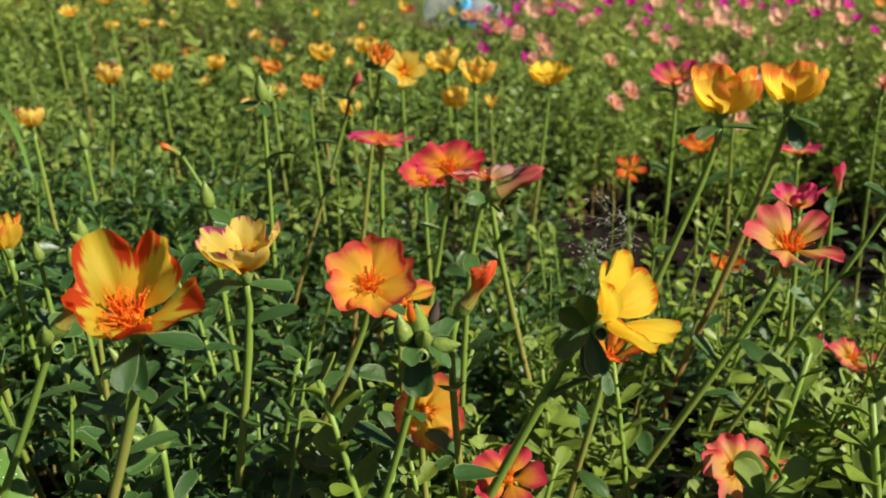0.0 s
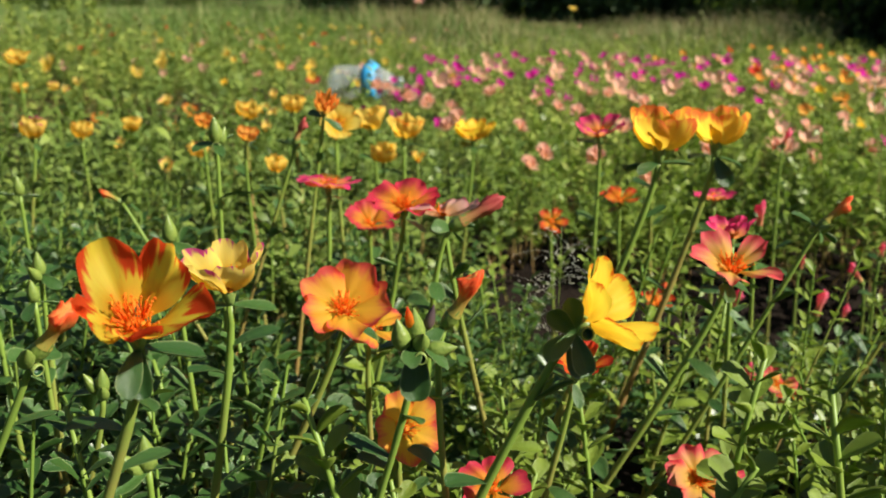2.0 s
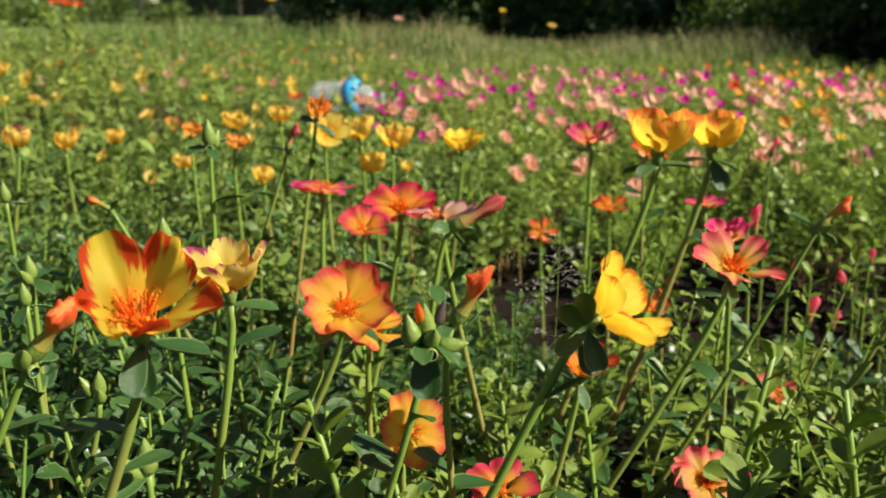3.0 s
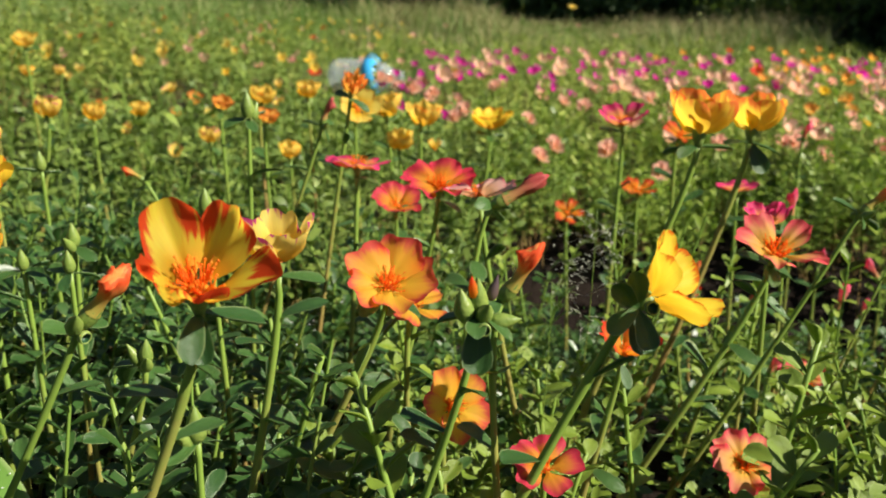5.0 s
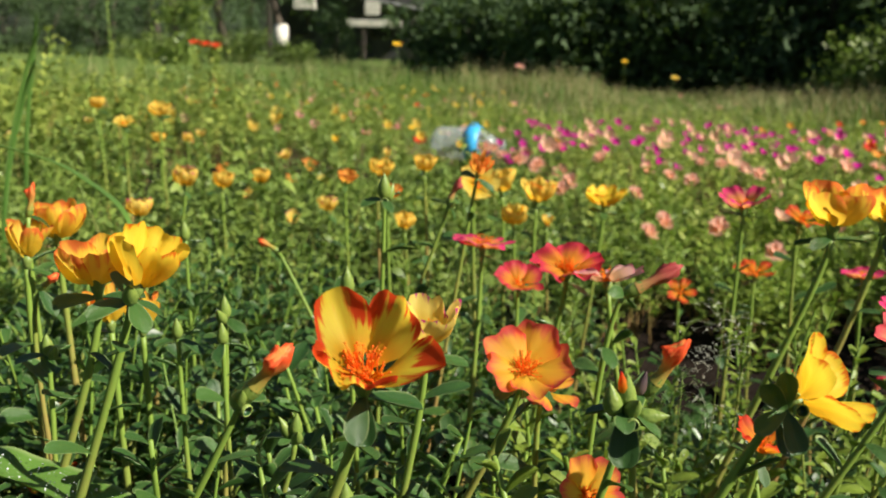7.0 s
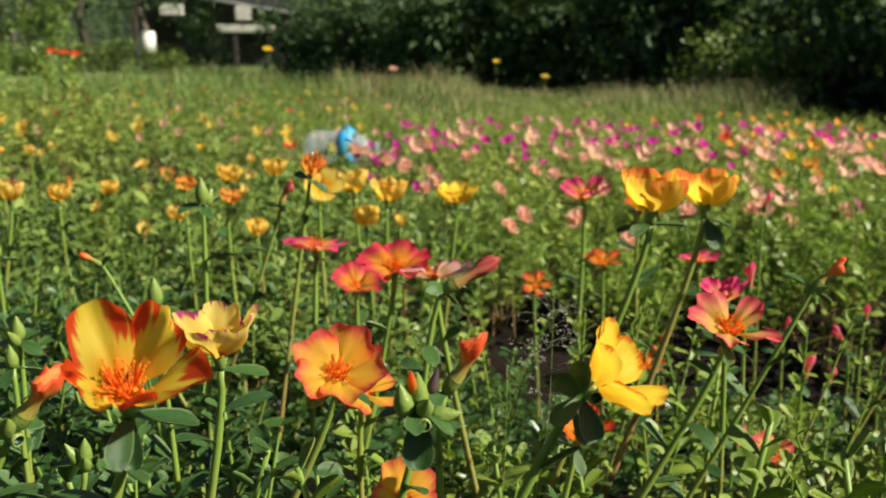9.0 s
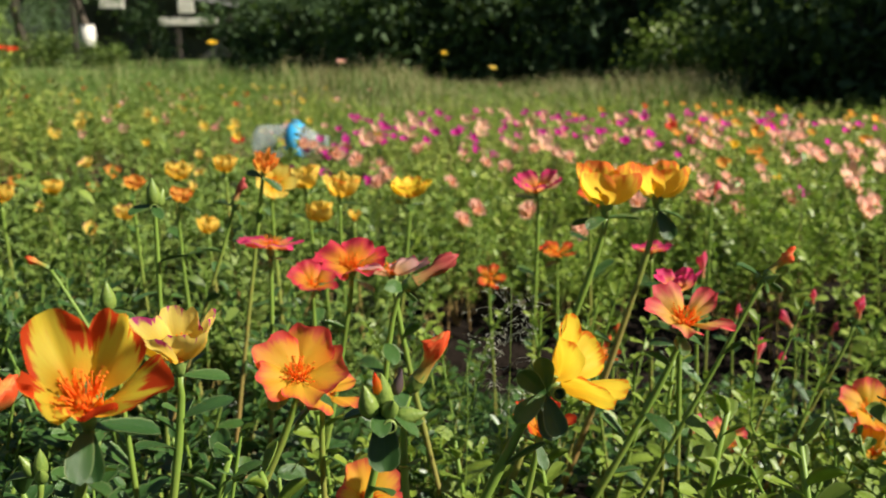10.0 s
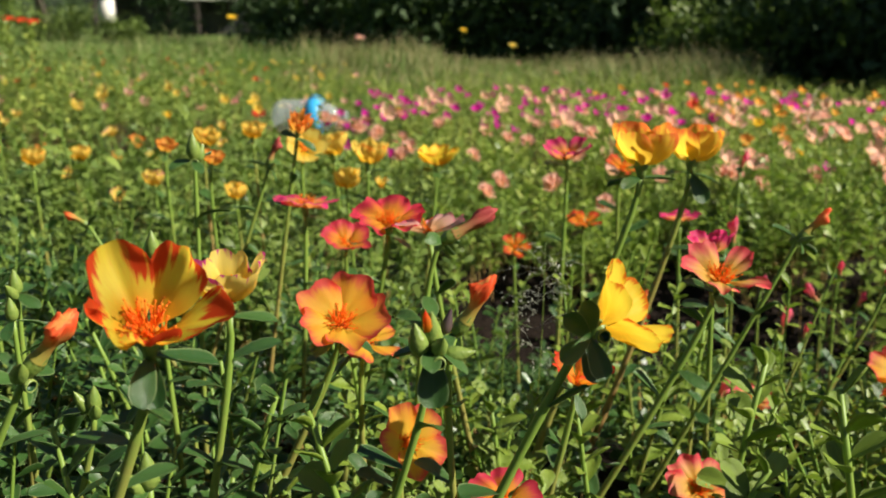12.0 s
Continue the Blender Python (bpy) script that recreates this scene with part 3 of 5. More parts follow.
def bloom(head, face, size, foot, material, a0, a1, phi, label, leaves=1, whorl=1, stamens=26, pods=0, spin=None, ragged=0.045, drop=None, flare=(0, 0, 0, 0, 0), short=(1, 1, 1, 1, 1), azim=None, tuft=1.0, curl=None, collar=False, group="purslane in bloom"):
    """A purslane stem with an open five-petalled bloom."""
    plant, at, face, rnd = stalk(head, face, size, foot, label, group, leaves, whorl, drop=drop)
    front = (Vector((0, -1, 0)) - face * -face.y).normalized()
    turn = Matrix((front, face.cross(front), face)).transposed().to_4x4()
    turn = turn @ Matrix.Rotation(rnd.uniform(0, 6.28) if spin is None else radians(spin), 4, "Z")
    flower = hang("flower", calyx_mesh(size), plant, Matrix.Translation(at) @ turn)
    for k in range(5):
        az = radians(azim[k]) if azim else 2 * math.pi * k / 5 + rnd.uniform(-0.08, 0.08)
        m = Matrix.Rotation(az, 4, "Z") @ Matrix.Diagonal((size * short[k], size * short[k], size * short[k], 1))
        hang("petal", petal_mesh(a0 + rnd.uniform(-4, 4), a1 + flare[k] + rnd.uniform(-9, 9), phi, rnd, material, ragged, curl or (1.0 if a1 < -6 else 1.15)), flower, m)
    if a1 > -6 and stamens:
        hang("stamen_tuft", stamen_mesh(stamens, rnd), flower, Matrix.Diagonal((size * tuft, size * tuft, size * tuft, 1)), "orange-red stamens")
    if collar:
        neck = at - face * size * 0.22
        for way, ln in (((-0.75, -0.3, 0.75), 0.014), ((-0.15, -0.1, 1.0), 0.014), ((-0.85, -0.5, -0.45), 0.014), ((0.30, -0.55, -0.85), 0.015)):
            hang("leaf", LEAF_MESHES[2], plant, leaf_pose(neck + Vector((0, -0.003, 0)), way, ln, 0.1, Vector((0, -1, 0.2))), "small dark round leaf under the bloom")
        hang("seed_pod", pod_mesh(0.0026), plant, aim(neck + Vector((0.003, -0.006, 0.002)), Vector((0.2, -1, 0.2))), "open round seed pod")
    add_pods(plant, at, face, rnd, pods, size)
    return plant


def wilted(head, face, size, foot, material, a0, a1, phi, label, leaves=1, whorl=1, pods=0):
    """A stem with a closed or fading bloom, its petals rolled to a tube."""
    size = size * 0.76
    plant, at, face, rnd = stalk(head, face, size * 0.7, foot, label, "purslane in bud", leaves, whorl)
    flower = hang("flower", bud_mesh(size * 0.80, size * 0.155, BUD), plant, aim(at - face * size * 0.25, face))
    hang("rolled_petals", rolled_mesh(size * 0.85, rnd, material), flower, pose(0, 0, size * 0.36, 0, 0, rnd.uniform(0, 360)))
    add_pods(plant, at - face * size * 0.1, face, rnd, pods, size * 0.7)
    return plant


def buds(head, face, size, foot, material, a0, a1, phi, label, leaves=1, whorl=1, pods=0, drop=None):
    """A stem topped by green buds and seed pods."""
    plant, at, face, rnd = stalk(head, face, size, foot, label, "purslane in bud", leaves, whorl, drop=drop)
    hang("bud", bud_mesh(size * 1.25, size * 0.32, BUD), plant, aim(at - face * size * 0.30, face))
    if pods >= 4:
        hang("bud", bud_mesh(size * 1.05, size * 0.29, BUD), plant, aim(at + Vector((0.3, -0.1, -0.55)) * size, Vector((0.95, -0.1, 0.22))))
        hang("bud", bud_mesh(size * 1.10, size * 0.32, BUD), plant, aim(at + Vector((-0.35, -0.25, -0.45)) * size, Vector((-0.18, -0.1, 1.0))))
        hang("seed_pod", pod_mesh(size * 0.21), plant, aim(at + Vector((0.20, -0.50, -0.55)) * size, Vector((0.05, -1.0, 0.12))), "open round seed pod")
        hang("withered_tip", bud_mesh(size * 0.85, size * 0.17, WITHERED), plant, aim(at + Vector((0.35, 0.15, 0.1)) * size, Vector((0.25, 0.1, 1.0))), "dark withered petal remains")
    if pods >= 4:
        hang("petal_tip", bud_mesh(size * 0.85, size * 0.16, PETAL_SCARLET), plant, aim(at + face * size * 0.22 + Vector((-0.10, -0.10, 0)) * size, face + Vector((-0.10, -0.05, 0))), "orange petal tip pushing out")
    add_pods(plant, at, face, rnd, pods, size * 1.4)
    return plant


# ---- the near blooms, one by one ----
bloom((-0.1005, 0.234, 0.284), (0.08, -0.40, 0.91), 0.0285, (-0.190, 0.240), PETAL_FLAME, 92, -2, 39, "yellow purslane bloom with red flame-streaked petal tips on a thick stem", leaves=4, whorl=3, stamens=60, spin=0, azim=(22, 92, 156, 222, 304), drop=(0.2, -0.5, 0.016), flare=(6, 26, 6, 2, -8), short=(0.84, 0.98, 1.04, 1.04, 0.84), ragged=0.024, tuft=1.0, curl=0.9)
bloom((-0.095, 0.308, 0.271), (-0.05, -0.06, 1.00), 0.0225, (-0.134, 0.308), PETAL_CREAM, 78, 2, 50, "pale yellow cup-shaped bloom with ragged magenta-tinged petals", leaves=6, whorl=2, ragged=0.07, spin=36)
bloom((-0.058, 0.351, 0.247), (0.12, -0.52, 0.84), 0.0225, (-0.154, 0.351), PETAL_CORAL, 84, 40, 50, "coral-pink open bloom with a golden throat", leaves=3, whorl=3, stamens=60, spin=20, ragged=0.06, flare=(8, 0, -14, -6, 4), short=(0.86, 1.0, 1.05, 0.97, 0.92))
bloom((-0.050, 0.378, 0.228), (0.25, -0.25, 0.93), 0.0170, (-0.040, 0.383), PETAL_CORAL, 80, 62, 32, "small coral bloom tucked behind a larger one", leaves=2)
bloom((-0.045, 0.476, 0.263), (0.05, -0.30, 0.95), 0.0225, (-0.089, 0.476), PETAL_ROSE, 82, 48, 42, "rose-red open bloom with an orange throat", leaves=3, whorl=2, stamens=50, ragged=0.08, flare=(10, -6, -14, 0, 8))
bloom((-0.080, 0.580, 0.225), (0.12, -0.40, 0.90), 0.0190, (-0.070, 0.585), PETAL_ROSE, 78, 40, 42, "orange-red half-open bloom among taller stems")
bloom((-0.104, 0.558, 0.256), (0.02, 0.06, 1.00), 0.0225, (-0.118, 0.558), PETAL_BRIGHT, 86, 68, 44, "flat open rose-red bloom seen edge-on", leaves=2)
bloom((-0.022, 0.475, 0.259), (-0.10, 0.35, 0.90), 0.0220, (0.028, 0.475), PETAL_PALE, 82, 66, 30, "pale pink drooping bloom with rosy edges", leaves=3)
wilted((-0.011, 0.409, 0.272), (0.75, -0.05, 0.45), 0.0300, (-0.031, 0.409), PETAL_MAROON, 0, 0, 0, "closed dull red fading bloom with a dewy skin", leaves=2, whorl=2)
bloom((-0.028, 0.318, 0.208), (0.40, -0.70, 0.60), 0.0165, (-0.018, 0.323), PETAL_CORAL, 82, 50, 44, "orange bloom with coral edges low in the foliage", leaves=3, stamens=50)
bloom((0.044, 0.346, 0.223), (0.15, -0.15, 0.97), 0.0165, (0.008, 0.346), PETAL_SCARLET, 68, 30, 32, "scarlet-orange half-open bloom on a short stem", leaves=3, whorl=2)
bloom((0.0405, 0.282, 0.271), (0.76, -0.16, 0.64), 0.0252, (-0.064, 0.282), PETAL_YELLOW, 62, 14, 38, "yellow bloom turned sideways with orange petal tips", leaves=1, whorl=1, stamens=0, pods=1, spin=0, azim=(308, 22, 92, 165, 236), flare=(10, 8, 10, 0, 0), short=(1.08, 1.0, 1.0, 0.9, 0.95), collar=True, drop=(0.35, -0.45, 0.016), ragged=0.03)
bloom((0.125, 0.419, 0.248), (0.10, -0.30, 0.95), 0.0245, (0.019, 0.419), PETAL_PINK, 78, 46, 29, "pink open bloom with narrow separate petals and orange stamens", leaves=4, whorl=3, stamens=60)
bloom((0.143, 0.492, 0.245), (-0.10, 0.10, 1.00), 0.0175, (0.153, 0.497), PETAL_BRIGHT, 80, 10, 40, "deep pink cup bloom behind a larger pink one", leaves=2)
bloom((0.098, 0.491, 0.297), (-0.03, -0.03, 1.00), 0.0300, (0.018, 0.491), PETAL_AMBER, 95, -22, 54, "yellow cup bloom with orange-red rim on a tall bare stem", leaves=1, whorl=3, spin=30, ragged=0.025)
bloom((0.143, 0.549, 0.291), (0.03, 0.02, 1.00), 0.0300, (0.066, 0.549), PETAL_AMBER, 95, -22, 54, "yellow cup bloom with orange-red rim leaning on its neighbour", leaves=0, whorl=3, spin=15, ragged=0.025, drop=(0.55, -0.3, 0.021))
bloom((0.095, 0.769, 0.259), (-0.10, -0.15, 0.97), 0.0260, (0.093, 0.769), PETAL_BRIGHT, 80, 30, 36, "magenta-pink bloom with an orange heart on a straight stem", leaves=3, whorl=2)
bloom((0.149, 0.790, 0.246), (0.20, -0.30, 0.90), 0.0180, (0.159, 0.795), PETAL_SCARLET, 80, 55, 30, "scarlet bloom behind the tall yellow cups")
bloom((0.134, 0.896, 0.171), (0.00, -0.20, 1.00), 0.0215, (0.144, 0.901), PETAL_SCARLET, 80, 52, 30, "orange-red bloom over shaded soil")
bloom((0.068, 0.949, 0.132), (0.10, -0.70, 0.70), 0.0175, (0.078, 0.954), PETAL_SCARLET, 84, 60, 28, "small orange-red bloom facing the light")
bloom((0.196, 0.757, 0.206), (0.00, 0.10, 1.00), 0.0190, (0.206, 0.762), PETAL_BRIGHT, 84, 50, 44, "flat magenta-pink bloom seen edge-on")
bloom((-0.020, 0.944, 0.225), (0.02, -0.05, 1.00), 0.0296, (-0.047, 0.944), PETAL_YELLOW, 84, 2, 46, "clear yellow cup bloom on a tall stem", leaves=2, whorl=3)
bloom((-0.090, 0.895, 0.234), (0.10, -0.10, 0.95), 0.0294, (-0.080, 0.900), PETAL_GOLD, 94, -24, 54, "golden yellow bloom in a cluster", leaves=2)
bloom((-0.136, 0.976, 0.231), (-0.10, -0.14, 0.90), 0.0306, (-0.126, 0.981), PETAL_GOLD, 94, -22, 54, "golden orange bloom in a cluster", leaves=2)
bloom((-0.115, 0.914, 0.205), (0.00, -0.14, 0.90), 0.0256, (-0.105, 0.919), PETAL_GOLD, 94, -34, 54, "yellow-orange half-open bloom below a cluster")
bloom((-0.080, 0.934, 0.201), (0.10, -0.10, 1.00), 0.0125, (-0.070, 0.939), PETAL_GOLD, 50, 10, 30, "small golden bud opening")
bloom((-0.139, 0.783, 0.262), (0.35, -0.75, 0.60), 0.0215, (-0.129, 0.788), PETAL_GOLD, 80, 34, 45, "orange-yellow bloom leaning to the light", leaves=3)
bloom((-0.116, 0.612, 0.298), (0.25, -0.35, 0.90), 0.0165, (-0.155, 0.612), PETAL_ORANGE, 78, -34, 50, "curled orange fading bloom", leaves=2, whorl=2, ragged=0.22)
wilted((-0.133, 0.593, 0.280), (0.30, -0.10, 0.95), 0.0210, (-0.215, 0.593), PETAL_MAROON, 0, 0, 0, "withered brown bloom with buds at a stem top", leaves=3, whorl=3, pods=2)
bloom((-0.280, 0.983, 0.240), (0.20, -0.17, 0.80), 0.0231, (-0.270, 0.988), PETAL_GOLD, 94, -26, 54, "orange-yellow bloom in the mid field")
bloom((-0.229, 0.995, 0.246), (0.00, -0.14, 0.90), 0.0231, (-0.219, 1.000), PETAL_GOLD, 94, -30, 54, "golden bloom in the mid field")
bloom((-0.266, 0.793, 0.258), (0.20, -0.20, 0.95), 0.0150, (-0.256, 0.798), PETAL_ORANGE, 92, -16, 52, "small orange bud opening")
bloom((-0.211, 0.741, 0.255), (0.30, -0.15, 0.95), 0.0150, (-0.201, 0.746), PETAL_ORANGE, 92, -16, 52, "orange bud opening on a pale stem", leaves=2)
bloom((-0.248, 0.980, 0.179), (0.00, -0.14, 0.90), 0.0225, (-0.238, 0.985), PETAL_GOLD, 94, -34, 54, "yellow bloom low among stems")
bloom((-0.373, 1.081, 0.175), (0.00, -0.10, 0.90), 0.0238, (-0.363, 1.086), PETAL_CREAM, 94, -28, 54, "creamy yellow bloom low in the leaves")
bloom((-0.547, 1.286, 0.174), (0.10, -0.14, 0.90), 0.0275, (-0.537, 1.291), PETAL_GOLD, 94, -34, 54, "yellow bloom in the mid field")
bloom((-0.471, 0.973, 0.216), (0.10, -0.10, 0.95), 0.0238, (-0.461, 0.978), PETAL_GOLD, 94, -34, 54, "orange-yellow bloom in the mid field", leaves=2)
bloom((-0.437, 0.805, 0.244), (0.05, -0.09, 0.97), 0.0244, (-0.475, 0.805), PETAL_CREAM, 94, -30, 54, "creamy yellow bloom on a tall stem", leaves=2)
wilted((-0.259, 0.583, 0.237), (-0.70, -0.10, 0.55), 0.0180, (-0.143, 0.583), PETAL_FADED, 0, 0, 0, "orange-tipped closed bud on a leaning stem", leaves=3, whorl=2)
bloom((-0.205, 0.288, 0.292), (0.36, -0.02, 0.93), 0.0255, (-0.292, 0.288), PETAL_YELLOW, 68, -8, 50, "yellow cup bloom with a red-streaked petal, turned aside", leaves=4, whorl=4, pods=1)
bloom((-0.236, 0.310, 0.285), (-0.05, -0.10, 1.00), 0.0245, (-0.313, 0.310), PETAL_AMBER, 95, -22, 54, "half-closed orange-yellow cup bloom", leaves=2, whorl=2)
bloom((-0.324, 0.419, 0.277), (0.05, 0.00, 1.00), 0.0260, (-0.314, 0.424), PETAL_AMBER, 95, -22, 54, "half-closed orange-yellow cup bloom on a straight stem", leaves=2, whorl=2)
bloom((-0.322, 0.387, 0.272), (0.10, 0.00, 1.00), 0.0215, (-0.312, 0.392), PETAL_AMBER, 62, -8, 42, "closing orange-yellow bloom with a green calyx", leaves=2)
wilted((-0.323, 0.393, 0.295), (0.30, 0.00, 0.95), 0.0180, (-0.313, 0.398), PETAL_FADED, 0, 0, 0, "twisted orange fading bloom", leaves=1)
bloom((-0.266, 0.369, 0.247), (0.00, -0.10, 1.00), 0.0200, (-0.256, 0.374), PETAL_AMBER, 62, -8, 42, "orange-yellow closing bloom under taller ones")
bloom((-0.263, 0.394, 0.237), (0.00, -0.10, 1.00), 0.0200, (-0.253, 0.399), PETAL_AMBER, 62, -8, 42, "orange-streaked closing bloom under taller ones")
wilted((-0.289, 0.350, 0.268), (0.70, 0.00, 0.50), 0.0140, (-0.279, 0.355), PETAL_FADED, 0, 0, 0, "small withered orange bloom")
bloom((-0.346, 0.548, 0.264), (0.00, -0.03, 1.00), 0.0165, (-0.336, 0.553), PETAL_CREAM, 94, -34, 54, "pale yellow bloom behind orange cups")
bloom((-0.720, 1.303, 0.270), (0.10, -0.21, 0.75), 0.0260, (-0.710, 1.308), PETAL_GOLD, 94, -20, 54, "golden bloom on a tall weedy stem")
bloom((-0.753, 1.253, 0.255), (0.10, -0.30, 0.90), 0.0200, (-0.743, 1.258), PETAL_GOLD, 76, 36, 36, "golden bloom on a tall stem")
bloom((-0.874, 1.383, 0.270), (0.00, -0.10, 0.90), 0.0240, (-0.864, 1.388), PETAL_GOLD, 94, -30, 54, "yellow bloom at the weedy edge")
bloom((-0.764, 1.490, 0.209), (0.00, -0.10, 0.90), 0.0180, (-0.754, 1.495), PETAL_CREAM, 94, -30, 54, "cream bloom in the mid field")
bloom((-0.766, 1.387, 0.217), (0.00, -0.10, 0.90), 0.0200, (-0.756, 1.392), PETAL_GOLD, 94, -30, 54, "yellow bloom in the mid field")
bloom((-0.335, 0.413, 0.133), (0.00, -0.50, 0.90), 0.0160, (-0.325, 0.418), PETAL_FLAME, 80, 46, 36, "orange-yellow bloom half hidden by a dewy blade")
wilted((0.183, 0.463, 0.262), (0.65, 0.00, 0.75), 0.0230, (0.067, 0.463), PETAL_FADED, 0, 0, 0, "orange fading bloom rolled to a tube on a long stem", leaves=3, whorl=4, pods=1)
wilted((0.240, 0.825, 0.079), (0.10, -0.20, 1.00), 0.0280, (0.250, 0.830), PETAL_BUD, 0, 0, 0, "magenta bud about to open")
wilted((0.280, 0.718, 0.114), (0.15, -0.20, 1.00), 0.0310, (0.290, 0.723), PETAL_BUD, 0, 0, 0, "magenta trumpet-shaped bud over shaded soil", leaves=3)
wilted((0.393, 0.907, 0.084), (-0.50, -0.10, 0.80), 0.0310, (0.403, 0.912), PETAL_BUD, 0, 0, 0, "pink closed bud tilted aside", leaves=2)
wilted((0.301, 0.593, 0.194), (0.20, -0.20, 1.00), 0.0220, (0.226, 0.593), PETAL_BUD, 0, 0, 0, "pink bud splitting its green calyx", leaves=3, whorl=2)
bloom((0.288, 0.537, 0.148), (0.10, -0.60, 0.80), 0.0240, (0.298, 0.542), PETAL_CORAL, 80, 46, 42, "orange-red open bloom at the bed's edge", leaves=2)
bloom((0.282, 0.517, 0.129), (0.10, -0.50, 0.80), 0.0200, (0.292, 0.522), PETAL_CORAL, 78, 40, 42, "orange bloom low at the bed's edge")
bloom((0.219, 0.598, 0.097), (0.20, -0.20, 0.95), 0.0160, (0.229, 0.603), PETAL_ROSE, 80, 56, 30, "coral bloom sunk in the leaves")
wilted((0.191, 0.593, 0.103), (0.10, -0.20, 1.00), 0.0200, (0.201, 0.598), PETAL_BUD, 0, 0, 0, "pink and purple closed bud")
wilted((0.140, 0.665, 0.147), (0.10, -0.20, 1.00), 0.0180, (0.150, 0.670), PETAL_FADED, 0, 0, 0, "orange bud in the shade", leaves=3)
wilted((0.152, 0.686, 0.149), (0.20, -0.10, 1.00), 0.0160, (0.162, 0.691), PETAL_FADED, 0, 0, 0, "coral bud in the shade", leaves=2)
bloom((0.127, 0.617, 0.158), (0.10, -0.20, 1.00), 0.0140, (0.137, 0.622), PETAL_SCARLET, 76, 44, 30, "orange-red bloom low behind a yellow one")
bloom((0.102, 0.354, 0.168), (0.15, -0.55, 0.80), 0.0165, (0.112, 0.359), PETAL_PINK, 82, 50, 46, "pink-coral frilled bloom low in the bed", leaves=3, stamens=40, ragged=0.10)
bloom((0.116, 0.362, 0.162), (0.30, -0.40, 0.85), 0.0130, (0.126, 0.367), PETAL_ROSE, 80, 56, 36, "small coral bloom beside a frilled one")
bloom((0.009, 0.291, 0.198), (0.00, -0.40, 0.90), 0.0145, (0.019, 0.296), PETAL_ROSE, 84, 60, 36, "red-pink bloom behind a leaning stem", leaves=3)
bloom((0.206, 0.571, 0.116), (0.20, -0.30, 0.90), 0.0160, (0.216, 0.576), PETAL_PINK, 80, 56, 28, "pink bloom among low leaves")
wilted((0.184, 0.581, 0.228), (0.10, -0.20, 1.00), 0.0230, (0.194, 0.586), PETAL_BUD, 0, 0, 0, "small pink bud over shaded soil", leaves=2)
wilted((0.296, 0.814, 0.126), (0.10, -0.20, 1.00), 0.0184, (0.306, 0.819), PETAL_BUD, 0, 0, 0, "small pink bud over shaded soil", leaves=2)
wilted((0.349, 0.769, 0.153), (0.10, -0.20, 1.00), 0.0172, (0.359, 0.774), PETAL_BUD, 0, 0, 0, "small pink bud over shaded soil", leaves=2)
wilted((0.177, 0.557, 0.124), (0.10, -0.20, 1.00), 0.0207, (0.187, 0.562), PETAL_BUD, 0, 0, 0, "small pink bud over shaded soil", leaves=2)
wilted((0.317, 0.756, 0.096), (0.10, -0.20, 1.00), 0.0207, (0.327, 0.761), PETAL_BUD, 0, 0, 0, "small pink bud over shaded soil", leaves=2)
wilted((0.343, 0.715, 0.140), (0.10, -0.20, 1.00), 0.0184, (0.353, 0.720), PETAL_BUD, 0, 0, 0, "small pink bud over shaded soil", leaves=2)
wilted((0.291, 0.889, 0.232), (0.10, -0.20, 1.00), 0.0230, (0.301, 0.894), PETAL_BUD, 0, 0, 0, "small pink bud over shaded soil", leaves=2)
wilted((-0.154, 0.274, 0.258), (0.65, 0.00, 0.75), 0.0300, (-0.272, 0.274), PETAL_FADED, 0, 0, 0, "rolled orange fading bloom on a thick green calyx", leaves=3, whorl=1, pods=2)
wilted((-0.008, 0.293, 0.267), (0.55, -0.10, 0.80), 0.0260, (0.002, 0.298), PETAL_FADED, 0, 0, 0, "crumpled orange-red fading bloom with dew", leaves=1)
buds((-0.018, 0.265, 0.272), (-0.05, -0.20, 1.00), 0.0108, (-0.083, 0.265), LEAF_BIG, 0, 0, 0, "cluster of green buds and open seed pods on a leafy stem", leaves=2, whorl=4, pods=4, drop=(0.02, -0.30, 0.020))
buds((-0.114, 0.263, 0.221), (0.00, -0.10, 1.00), 0.0120, (-0.104, 0.268), LEAF_BIG, 0, 0, 0, "pointed green bud with a round seed pod", leaves=1, whorl=2, pods=1)
buds((-0.146, 0.301, 0.231), (0.10, -0.10, 1.00), 0.0090, (-0.206, 0.301), LEAF_BIG, 0, 0, 0, "cluster of round seed pods on a thick stem", leaves=2, whorl=1, pods=3)
buds((-0.157, 0.494, 0.299), (0.00, -0.10, 1.00), 0.0130, (-0.162, 0.494), LEAF_BIG, 0, 0, 0, "pair of pointed green buds on a tall stem", leaves=3, whorl=3, pods=2)
buds((-0.211, 0.382, 0.252), (0.00, -0.10, 1.00), 0.0100, (-0.218, 0.382), LEAF_BIG, 0, 0, 0, "green buds on a straight stem", leaves=3, whorl=3, pods=1)
buds((-0.154, 0.404, 0.264), (0.00, -0.10, 1.00), 0.0120, (-0.144, 0.409), LEAF_BIG, 0, 0, 0, "single green bud above the leaves", leaves=4, whorl=2)
buds((-0.322, 0.567, 0.247), (0.00, -0.10, 1.00), 0.0120, (-0.312, 0.572), LEAF_BIG, 0, 0, 0, "green buds above the leaves", leaves=4, whorl=2)
buds((-0.272, 0.326, 0.246), (0.00, -0.10, 1.00), 0.0090, (-0.278, 0.326), LEAF_BIG, 0, 0, 0, "small seed pods on a straight ochre stem", leaves=5, whorl=3, pods=2)
